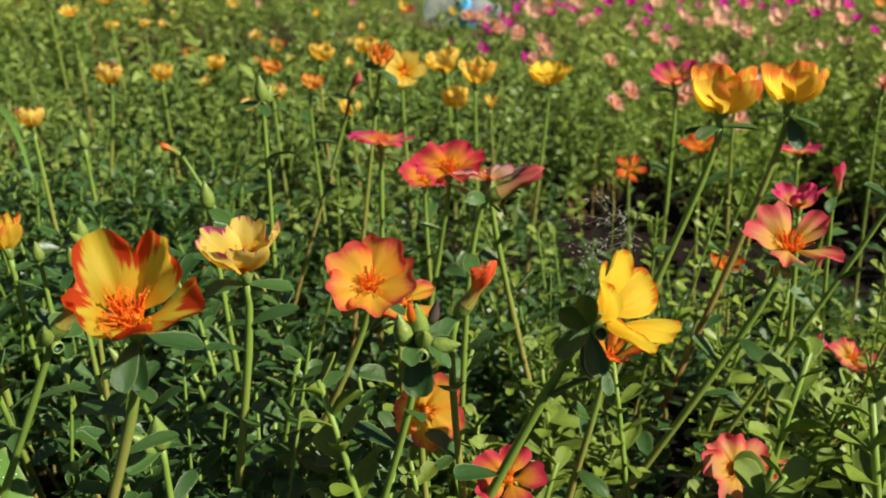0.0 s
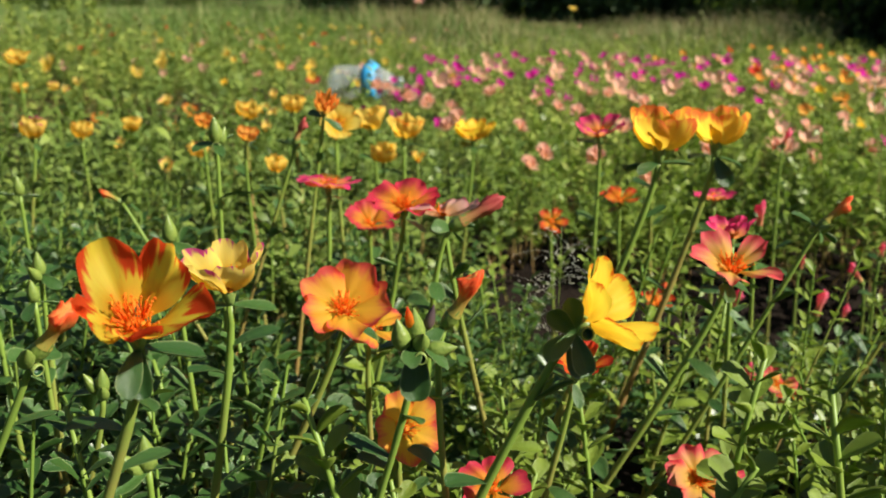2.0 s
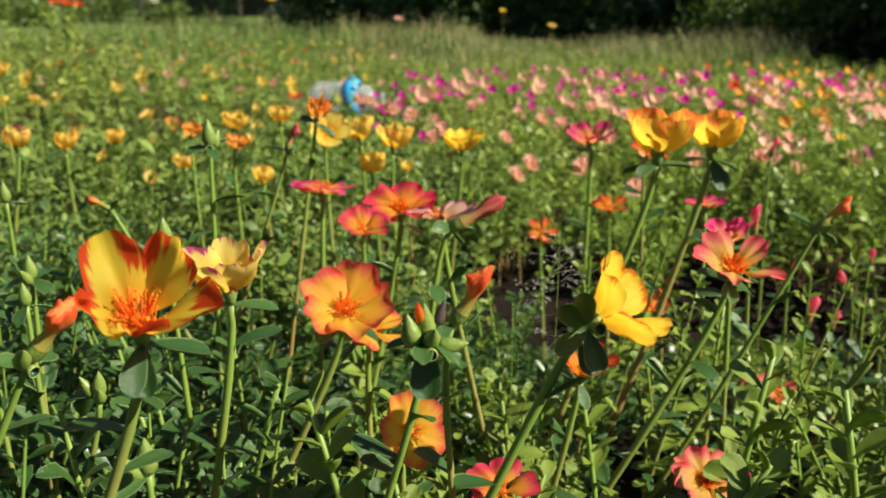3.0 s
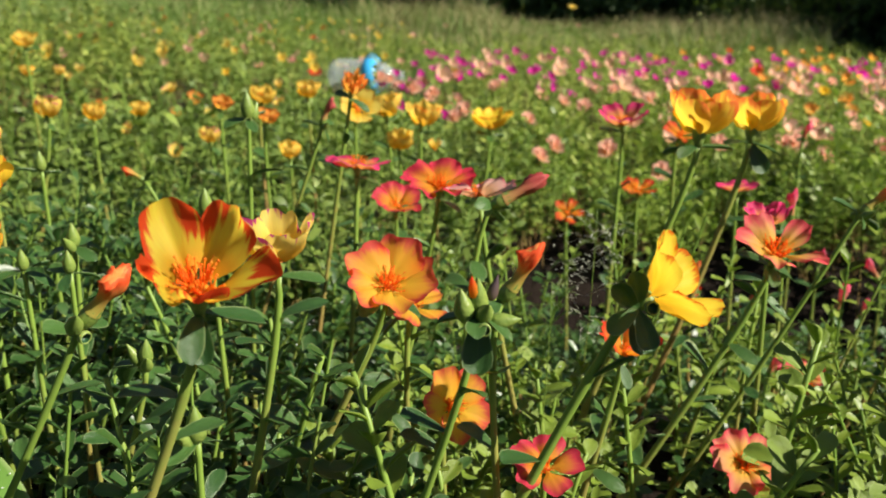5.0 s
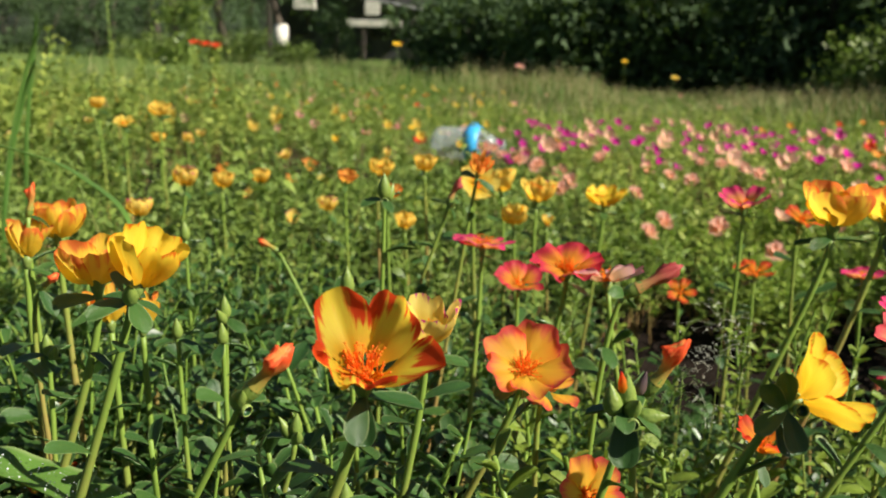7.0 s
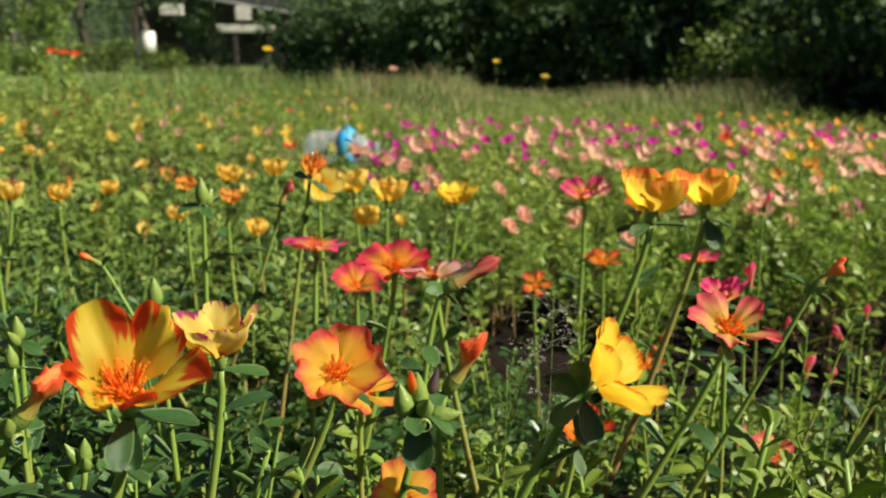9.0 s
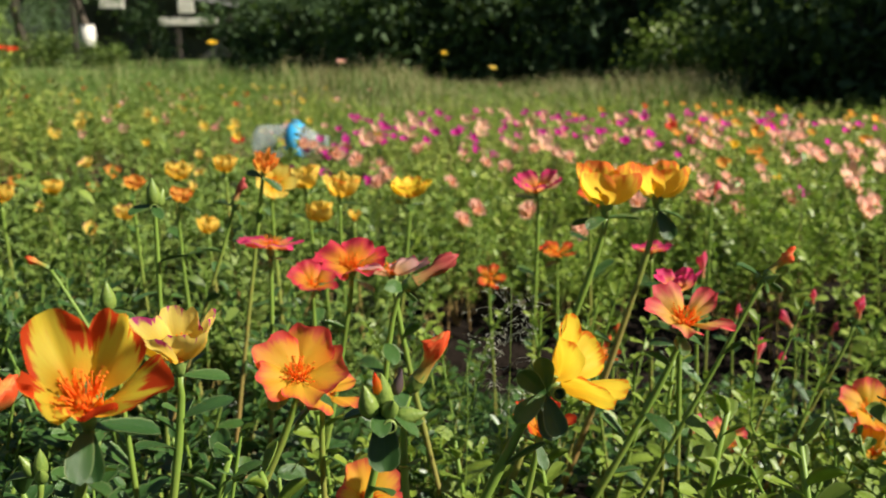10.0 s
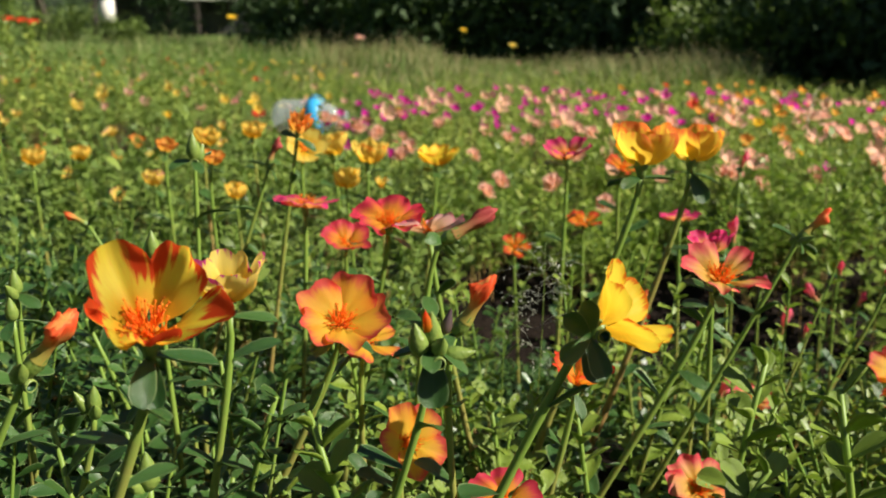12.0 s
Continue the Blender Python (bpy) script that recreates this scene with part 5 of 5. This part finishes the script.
blossoms("tiny distant orange blossoms in the field", strew(33, 55, 0.9, 3.2, 3.0, 5.6), 0.022, 33, PETAL_ORANGE)
blossoms("tiny distant cream-yellow blossoms in the field", strew(34, 120, -4.5, -0.7, 2.0, 9.0), 0.021, 34, PETAL_CREAM)
blossoms("tiny distant red blossoms in the field", strew(35, 26, -5.0, -1.0, 4.5, 10.5), 0.028, 35, PETAL_RED)


blossoms("small salmon blossoms between the field flowers", strew(38, 48, 0.05, 1.7, 1.35, 2.9), 0.019, 38, PETAL_SALMON)
blossoms("tiny distant pale pink blossoms in the field", strew(36, 70, -3.2, -0.5, 3.0, 8.5), 0.022, 36, PETAL_PALE)
blossoms("tiny distant orange-yellow blossoms among the weeds", strew(37, 36, -4.0, -0.6, 2.4, 9.0), 0.022, 37, PETAL_GOLD)


# ---- water jug lying in the field ----
def water_jug(at, turn):
    """A clear plastic water jug lying on its side with a blue strap."""
    jug = new("water_jug")
    jug.matrix_basis = Matrix.Translation(at) @ Euler((0, 0, radians(turn))).to_matrix().to_4x4()
    tagged(jug, "clear plastic water jug with blue band lying on its side", "jug")
    prof = [(0.005, 0.0), (0.035, 0.003), (0.062, 0.014), (0.078, 0.034)]
    for k in range(3):
        z = 0.06 + 0.055 * k
        prof += [(0.084, z), (0.082, z + 0.020), (0.084, z + 0.040)]
    prof += [(0.082, 0.25), (0.070, 0.29), (0.045, 0.33), (0.027, 0.35), (0.026, 0.37)]
    v, f, q = revolve(prof, 28)
    lie = pose(0, 0, 0.084, 0, 90, 0)
    jug.scale = (1.0, 1.0, 1.0)
    hang("body", mesh_from("body", v, f, CLEAR, q), jug, lie)
    v, f, q = revolve([(0.083, 0.190), (0.091, 0.192), (0.092, 0.225), (0.091, 0.258), (0.080, 0.260)], 28)
    hang("band", mesh_from("band", v, f, BLUE_PLASTIC, q), jug, lie, "bright blue plastic band")
    v, f, q = revolve([(0.005, 0.392), (0.029, 0.391), (0.031, 0.385), (0.031, 0.366), (0.028, 0.364)], 20)
    hang("cap", mesh_from("cap", v, f, CLEAR, q), jug, lie, "cloudy screw cap")
    pts = [Vector((0.21, 0, 0.165 + 0.0)), Vector((0.205, 0.0, 0.182)), Vector((0.225, 0, 0.190)), Vector((0.245, 0, 0.182)), Vector((0.24, 0, 0.165))]
    v, f, q = tube(pts, [0.006] * 5, 6)
    hang("handle", mesh_from("handle", v, f, BLUE_PLASTIC, q), jug, None, "blue carrying handle")


water_jug((-0.88, 4.55, ground_z(-0.70, 4.55) + 0.035), -6)


# ---- trees, bushes and house at the back ----
TREE_LEAF = leaf_shape(1, 2, 0, 0.10, 0.0, 0.0, 0.36)


def tree(x, y, height, spread_r, seed, low, white=False, leaves=2400, leaf=0.15):
    rnd = random.Random(seed)
    rng = np.random.default_rng(seed)
    z0 = ground_z(x, y)
    thing = new("tree")
    thing.location = (x, y, z0 - 0.05)
    tagged(thing, "dark shady tree with a whitewashed trunk foot" if white else "dark leafy tree standing in shade", "tree", "trees behind the field")
    pts = [Vector((0.15 * math.sin(i * 0.9 + seed), 0.1 * math.sin(i * 1.3), height * 0.62 * i / 7)) for i in range(8)]
    v, f, q = tube(pts, [0.17 * (1 - 0.09 * i) for i in range(8)], 9)
    hang("trunk", mesh_from("trunk", v, f, BARK, q), thing)
    if white:
        v, f, q = tube([pts[0].lerp(pts[2], 0.55), pts[0].lerp(pts[2], 0.85), pts[0].lerp(pts[2], 1.2)], [0.25, 0.25, 0.22], 9)
        hang("trunk_paint", mesh_from("trunk_paint", v, f, WHITEWASH, q), thing, None, "whitewashed trunk foot")
    for k in range(5):
        a = rnd.uniform(0, 6.28)
        p = pts[4 + k % 3]
        e = p + Vector((math.cos(a) * spread_r * 0.7, math.sin(a) * spread_r * 0.7, height * rnd.uniform(0.12, 0.3)))
        mid = p.lerp(e, 0.5) + Vector((0, 0, 0.2))
        v, f, q = tube([p, mid, e], [0.07, 0.05, 0.02], 6)
        hang("limb", mesh_from("limb", v, f, BARK, q), thing)
    clumps = []
    for k in range(42):
        a, r = rnd.uniform(0, 6.28), spread_r * math.sqrt(rnd.random())
        clumps.append((r * math.cos(a), r * math.sin(a), rnd.uniform(low, height)))
    c = np.array(clumps)[rng.integers(0, len(clumps), leaves)]
    at = c + rng.normal(0, 0.34, (leaves, 3))
    way = rng.normal(0, 1, (leaves, 3)) + np.array([0, 0, -0.4])
    ln = leaf * rng.uniform(0.6, 1.4, leaves)
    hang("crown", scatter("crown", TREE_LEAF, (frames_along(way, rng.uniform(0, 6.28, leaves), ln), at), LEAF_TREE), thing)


def bush(x, y, tall, wide, seed, leaves=1350, leaf=0.12, material=LEAF_TREE, label="dense dark green bush at the foot of the trees"):
    rng = np.random.default_rng(seed)
    rnd = random.Random(seed)
    thing = new("bush")
    thing.location = (x, y, ground_z(x, y) - 0.03)
    tagged(thing, label, "bush", "bushes behind the field")
    for k in range(4):
        e = Vector((rnd.uniform(-1, 1) * wide * 0.6, rnd.uniform(-1, 1) * wide * 0.4, tall * 0.8))
        v, f, q = tube([Vector((0, 0, 0)), e * 0.5 + Vector((0, 0, 0.1)), e], [0.03, 0.022, 0.01], 5)
        hang("branch", mesh_from("branch", v, f, BARK, q), thing)
    cl = np.c_[rng.normal(0, wide * 0.45, 26), rng.normal(0, wide * 0.3, 26), rng.uniform(0.1, tall, 26)]
    at = cl[rng.integers(0, 26, leaves)] + rng.normal(0, 0.17, (leaves, 3))
    at[:, 2] = np.maximum(at[:, 2], 0.05)
    way = rng.normal(0, 1, (leaves, 3))
    hang("foliage", scatter("foliage", TREE_LEAF, (frames_along(way, rng.uniform(0, 6.28, leaves), leaf * rng.uniform(0.6, 1.4, leaves)), at), material), thing)


tree_rnd = random.Random(5)
tree(-10.75, 29.0, 6.0, 1.8, 101, 2.4, True)
for i in range(17):
    x = -2.6 + 1.5 * i + tree_rnd.uniform(-0.5, 0.5)
    tree(x, max(9.5, 21.0 + tree_rnd.uniform(-1.0, 3.0) - max(0, x - 3.0) * 1.3), 8.5 + tree_rnd.uniform(-1, 1.5), 2.3, 110 + i, 0.9)
# Extra trees hidden behind the front row, added to block the low sun.
for i in range(15):
    tree(4.5 + 1.5 * i + tree_rnd.uniform(-0.5, 0.5), 22.5 + tree_rnd.uniform(-3.0, 3.5), 10.5 + tree_rnd.uniform(-1, 1), 2.6, 210 + i, 0.7, False, 3000, 0.16)
for i in range(6):
    tree(-24 + 3.4 * i, 44 + tree_rnd.uniform(-2, 3), 8.5, 2.8, 140 + i, 1.2)
for i in range(3):
    tree(-19.5 + 2.2 * i, 34 + tree_rnd.uniform(-2, 2), 7.0, 1.8, 150 + i, 1.2)
# Hedge set forward so its dark leaves also stand in for shaded turf.
hedge = ((-3.4, 17.6), (-0.6, 14.0), (2.0, 13.2), (3.7, 12.2), (4.5, 9.6), (5.0, 7.6), (6.9, 5.2))
for i in range(54):
    u = i / 54 * (len(hedge) - 1)
    (xa, ya), (xb, yb) = hedge[int(u)], hedge[int(u) + 1]
    f = u - int(u)
    bush(xa + (xb - xa) * f + tree_rnd.uniform(-0.2, 0.2), ya + (yb - ya) * f + tree_rnd.uniform(-0.4, 0.3), 1.5 + tree_rnd.uniform(-0.4, 0.6), 0.9, 160 + i)
# Paler leaf material than the other bushes, to paint them sunlit.
for i in range(5):
    bush(-14.5 + 1.2 * i, 27 + tree_rnd.uniform(-1, 1), 0.6 + tree_rnd.uniform(-0.2, 0.3), 0.8, 190 + i, 1350, 0.10, LEAF_MID, "low green bush before the house, leaves paled as if sunlit")


for i in range(9):
    bush(-25.5 + 1.25 * i, 29 + tree_rnd.uniform(-1, 1), 1.9 + tree_rnd.uniform(-0.4, 0.8), 1.1, 240 + i)
# Lighter leaf colour stands in for light on these bushes.
for i in range(4):
    bush(2.65 + 0.28 * i, 10.3 - 0.25 * i, 0.62 + 0.10 * (i % 2), 0.28, 270 + i, 900, 0.07, LEAF_MID, "olive green bush before the dark trees, leaves paled as if lit")
# Sun on this bush also comes from the paler leaf colour.
bush(-10.6, 21.5, 2.3, 0.8, 262, 1500, 0.13, LEAF_MID, "leafy green bush before the house, paler leaves for sun on it")
bush(-7.4, 24.6, 1.7, 0.45, 260, 1300)
tree(-6.9, 35.5, 7.0, 1.6, 231, 0.5)
tree(-5.2, 34.0, 7.5, 1.8, 232, 0.5)


def box(x0, x1, y0, y1, z0, z1, material, bevel=0.01):
    bm = bmesh.new()
    bmesh.ops.create_cube(bm, size=1.0)
    for v in bm.verts:
        v.co = Vector((x0 + (v.co.x + 0.5) * (x1 - x0), y0 + (v.co.y + 0.5) * (y1 - y0), z0 + (v.co.z + 0.5) * (z1 - z0)))
    bmesh.ops.bevel(bm, geom=bm.edges[:], offset=bevel, segments=1, affect="EDGES")
    me = bpy.data.meshes.new("box")
    bm.to_mesh(me)
    bm.free()
    me.materials.append(material)
    return me


def house(x, y):
    """A low house seen between the trees: wall, porch rail, posts, windows and a sloping roof."""
    z = ground_z(x, y)
    h = new("house")
    h.location = (x, y, z)
    tagged(h, "low house with shade-dark wall, white porch rail and sheet roof", "house")
    hang("wall", box(-3.6, 3.4, 1.2, 5.0, 0, 3.0, SHADED_WALL), h)
    hang("roof", box(-4.0, 4.0, 0.0, 5.4, 0.0, 0.10, ROOF_SHEET), h, pose(0.2, 0, 2.75, 0, 9, 0), "grey sheet roof")
    hang("porch_rail", box(0.2, 2.7, 0.05, 0.25, 1.45, 1.75, WHITEWASH), h, None, "white porch rail")
    hang("porch_rail", box(-2.2, -1.2, 0.05, 0.25, 2.15, 2.6, WHITEWASH), h, None, "white board under the eave")
    for px in (-3.4, 1.0, 3.2):
        hang("post", box(px - 0.09, px + 0.09, 0.1, 0.28, 0, 2.6, DARK_WOOD), h)
    hang("board", box(1.1, 1.75, 0.0, 0.09, 1.95, 2.55, WHITEWASH), h, None, "white board on a post")
    for wx in (-2.4, -0.4, 1.6):
        w = hang("window", box(wx - 0.55, wx + 0.55, 1.12, 1.24, 0.95, 2.1, DARK_WOOD), h)
        hang("pane", box(wx - 0.47, wx + 0.47, 1.09, 1.13, 1.02, 2.03, WINDOW_PANE), w)


house(-11.5, 39.0)


def backdrop():
    """A ring of far dark woods that closes the view."""
    n, r = 64, 75.0
    verts = []
    for j in range(9):
        for i in range(n + 1):
            a = 2 * math.pi * i / n
            k = 1 + 0.04 * noise.noise((i * 0.7, j * 0.9, 3.0))
            verts.append((r * k * math.cos(a), r * k * math.sin(a), -1.0 + (13.0 + 3 * noise.noise((i * 0.5, 1.0, 7.0))) * j / 8))
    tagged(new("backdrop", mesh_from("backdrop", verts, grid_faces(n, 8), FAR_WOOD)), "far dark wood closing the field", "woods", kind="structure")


backdrop()


# ---- grass blades, panicles and dew among the near plants ----
def blade(points, width, label, material=LEAF_BLADE, name="wild_grass"):
    """A curved grass blade: a folded ribbon with thickness along a smooth line."""
    pts = [Vector(p) for p in points]
    line = []
    for k in range(len(pts) - 1):
        a, b = pts[max(k - 1, 0)], pts[min(k + 2, len(pts) - 1)]
        for i in range(6):
            t = i / 6
            m0, m1 = (pts[k + 1] - a) * 0.5, (b - pts[k]) * 0.5
            line.append(pts[k] * (2 * t ** 3 - 3 * t ** 2 + 1) + m0 * (t ** 3 - 2 * t ** 2 + t) + pts[k + 1] * (3 * t ** 2 - 2 * t ** 3) + m1 * (t ** 3 - t ** 2))
    line.append(pts[-1])
    n, verts, uv = len(line), [], []
    for j, p in enumerate(line):
        t = j / (n - 1)
        d = (line[min(j + 1, n - 1)] - line[max(j - 1, 0)]).normalized()
        side = d.cross(Vector((0, 0.25, 1))).normalized()
        up = side.cross(d)
        w = width * 0.5 * min(1.0, 0.45 + 2.2 * t) * (1 - max(0, (t - 0.6) / 0.4) ** 2 * 0.97)
        for i in range(5):
            u = i / 2 - 1
            verts.append(p + side * w * u + up * w * 0.35 * u * u)
            uv.append((i / 4, t))
    faces = grid_faces(4, n - 1)
    k = len(verts)
    verts += [v - Vector((0, 0, 0.0004)) for v in verts]
    uv += uv
    faces += [tuple(k + i for i in reversed(f)) for f in faces]
    ob = new(name, mesh_from(name, verts, faces, material, uv))
    tagged(ob, label, "grass")
    return line


ridge = blade([(-0.50, 0.34, ground_z(-0.50, 0.34)), (-0.43, 0.325, 0.14), (-0.305, 0.298, 0.198), (-0.266, 0.295, 0.198), (-0.238, 0.290, 0.194), (-0.214, 0.282, 0.188), (-0.190, 0.272, 0.172), (-0.172, 0.262, 0.140)], 0.032, "broad green grass blade beaded with dew, arching over")
dew_rnd = random.Random(77)
drops = []
for k in range(420):
    p = ridge[dew_rnd.randrange(12, 38)]
    drops.append((p.x + dew_rnd.uniform(-0.006, 0.006), p.y + dew_rnd.uniform(-0.012, 0.012), p.z + 0.0025 + dew_rnd.uniform(0, 0.001)))
drop_shape = revolve([(0.0001, -0.0003), (0.0005, -0.0002), (0.0007, 0.0002), (0.0004, 0.0006), (0.0001, 0.0007)], 6)
axes = np.array([np.eye(3) * (0.18 + 0.7 * dew_rnd.random() ** 4) for _ in drops])
tagged(new("dew", scatter("dew", drop_shape, (axes, np.array(drops)), DEW)), "fine dew drops beading a grass blade", "dew", kind="stuff")
blade([(-0.70, 0.74, ground_z(-0.70, 0.74)), (-0.64, 0.70, 0.24), (-0.563, 0.656, 0.293), (-0.465, 0.619, 0.289), (-0.40, 0.575, 0.28), (-0.346, 0.528, 0.268), (-0.318, 0.50, 0.235)], 0.006, "thin arching green grass blade with a reddish rib")
for k, (x, y, dx, top) in enumerate(((-0.80, 1.00, 0.09, 0.36), (-0.84, 1.06, 0.10, 0.40), (-0.90, 1.2, 0.06, 0.42))):
    blade([(x, y, ground_z(x, y)), (x + dx * 0.2, y, top * 0.5), (x + dx * 0.6, y, top * 0.85), (x + dx, y - 0.02, top)], 0.006, "upright dark green grass blade at the weedy edge")
blade([(1.31, 3.24, ground_z(1.31, 3.24)), (1.33, 3.22, 0.138), (1.38, 3.22, 0.181), (1.43, 3.18, 0.186), (1.46, 3.16, 0.172)], 0.010, "pale dry grass blade bent over in an arch", DRY_BLADE)


def wildflower(at, material, size, label, seed):
    x, y, z = at
    ob = field_flower(material, label, size, 80, 55, seed, z - ground_z(x, y))
    ob.matrix_basis = pose(x, y, ground_z(x, y) - 0.004)


wildflower((-2.09, 9.03, 0.40), PETAL_YELLOW, 0.055, "tall yellow wildflower against the dark trees", 301)
wildflower((-0.84, 9.06, 0.22), PETAL_PALE, 0.050, "tall mauve wildflower over the grass", 302)
wildflower((0.23, 10.0, 0.30), PETAL_YELLOW, 0.040, "small yellow wildflower against the dark trees", 303)
wildflower((0.70, 9.1, 0.16), PETAL_CREAM, 0.045, "whitish wildflower over the grass", 304)
wildflower((-1.28, 2.16, 0.49), PETAL_YELLOW, 0.024, "tall yellow wildflower above the weeds", 309)
for k in range(3):
    wildflower((-3.80 + 0.08 * k, 8.0 + 0.05 * k, 0.36 - 0.012 * k), PETAL_RED, 0.055, "red garden flower at the field's far edge", 305 + k)


def panicle(foot, top, spread_r, seed, material, beads, label):
    """An airy grass panicle: a thin bent stalk, hair-fine branches and tiny pale spikelets."""
    rnd = random.Random(seed)
    foot = Vector((foot[0], foot[1], ground_z(foot[0], foot[1]) - 0.004))
    rise = Vector(top) - foot
    thing = new("grass_panicle")
    thing.location = foot
    tagged(thing, label, "grass")
    pts = [rise * (i / 8) + Vector((0.006 * math.sin(3.1 * i / 8), 0, 0)) for i in range(9)]
    v, f, q = tube(pts, [0.0005 - 0.00004 * i for i in range(9)], 5)
    hang("stalk", mesh_from("stalk", v, f, STEM, q), thing)
    verts, faces, spots = [], [], []
    for k in range(34):
        t = rnd.uniform(0.62, 1.0)
        p = rise * t
        a, up = rnd.uniform(0, 6.28), rnd.uniform(-0.3, 0.9)
        reach = spread_r * rnd.uniform(0.4, 1.1) * (1.25 - 0.5 * t)
        d = Vector((math.cos(a), 0.6 * math.sin(a), up)).normalized() * reach
        hair = [p, p + d * 0.5 + Vector((0, 0, 0.002)), p + d - Vector((0, 0, 0.10 * reach))]
        v, f, _ = tube(hair, [0.00008, 0.00006, 0.00005], 3)
        o = len(verts)
        verts += v
        faces += [tuple(o + i for i in g) for g in f]
        for _ in range(beads):
            w = rnd.uniform(0.3, 1.0)
            spots.append(tuple(hair[0].lerp(hair[2], w) + Vector([rnd.gauss(0, 0.0014) for _ in range(3)])))
    hang("branching", mesh_from("branching", verts, faces, material), thing, None, "hair-fine branches")
    grain = revolve([(0.00004, -0.0009), (0.00026, -0.0002), (0.00022, 0.0005), (0.00004, 0.0010)], 5)
    n = len(spots)
    rng = np.random.default_rng(seed)
    axes = frames_along(rng.normal(0, 1, (n, 3)), rng.uniform(0, 6, n), rng.uniform(0.6, 1.2, n))
    part = hang("seed_spray", scatter("seed_spray", grain, (axes, np.array(spots)), material), thing, None, "tiny pale spikelets")
    part["kind"] = "stuff"


panicle((0.030, 0.50), (0.045, 0.49, 0.250), 0.034, 8, SILK, 4, "airy grass panicle with whitish spikelets between stems")
panicle((0.000, 0.42), (0.016, 0.41, 0.232), 0.022, 9, LEAF_BLADE, 5, "feathery green grass panicle among the blooms")
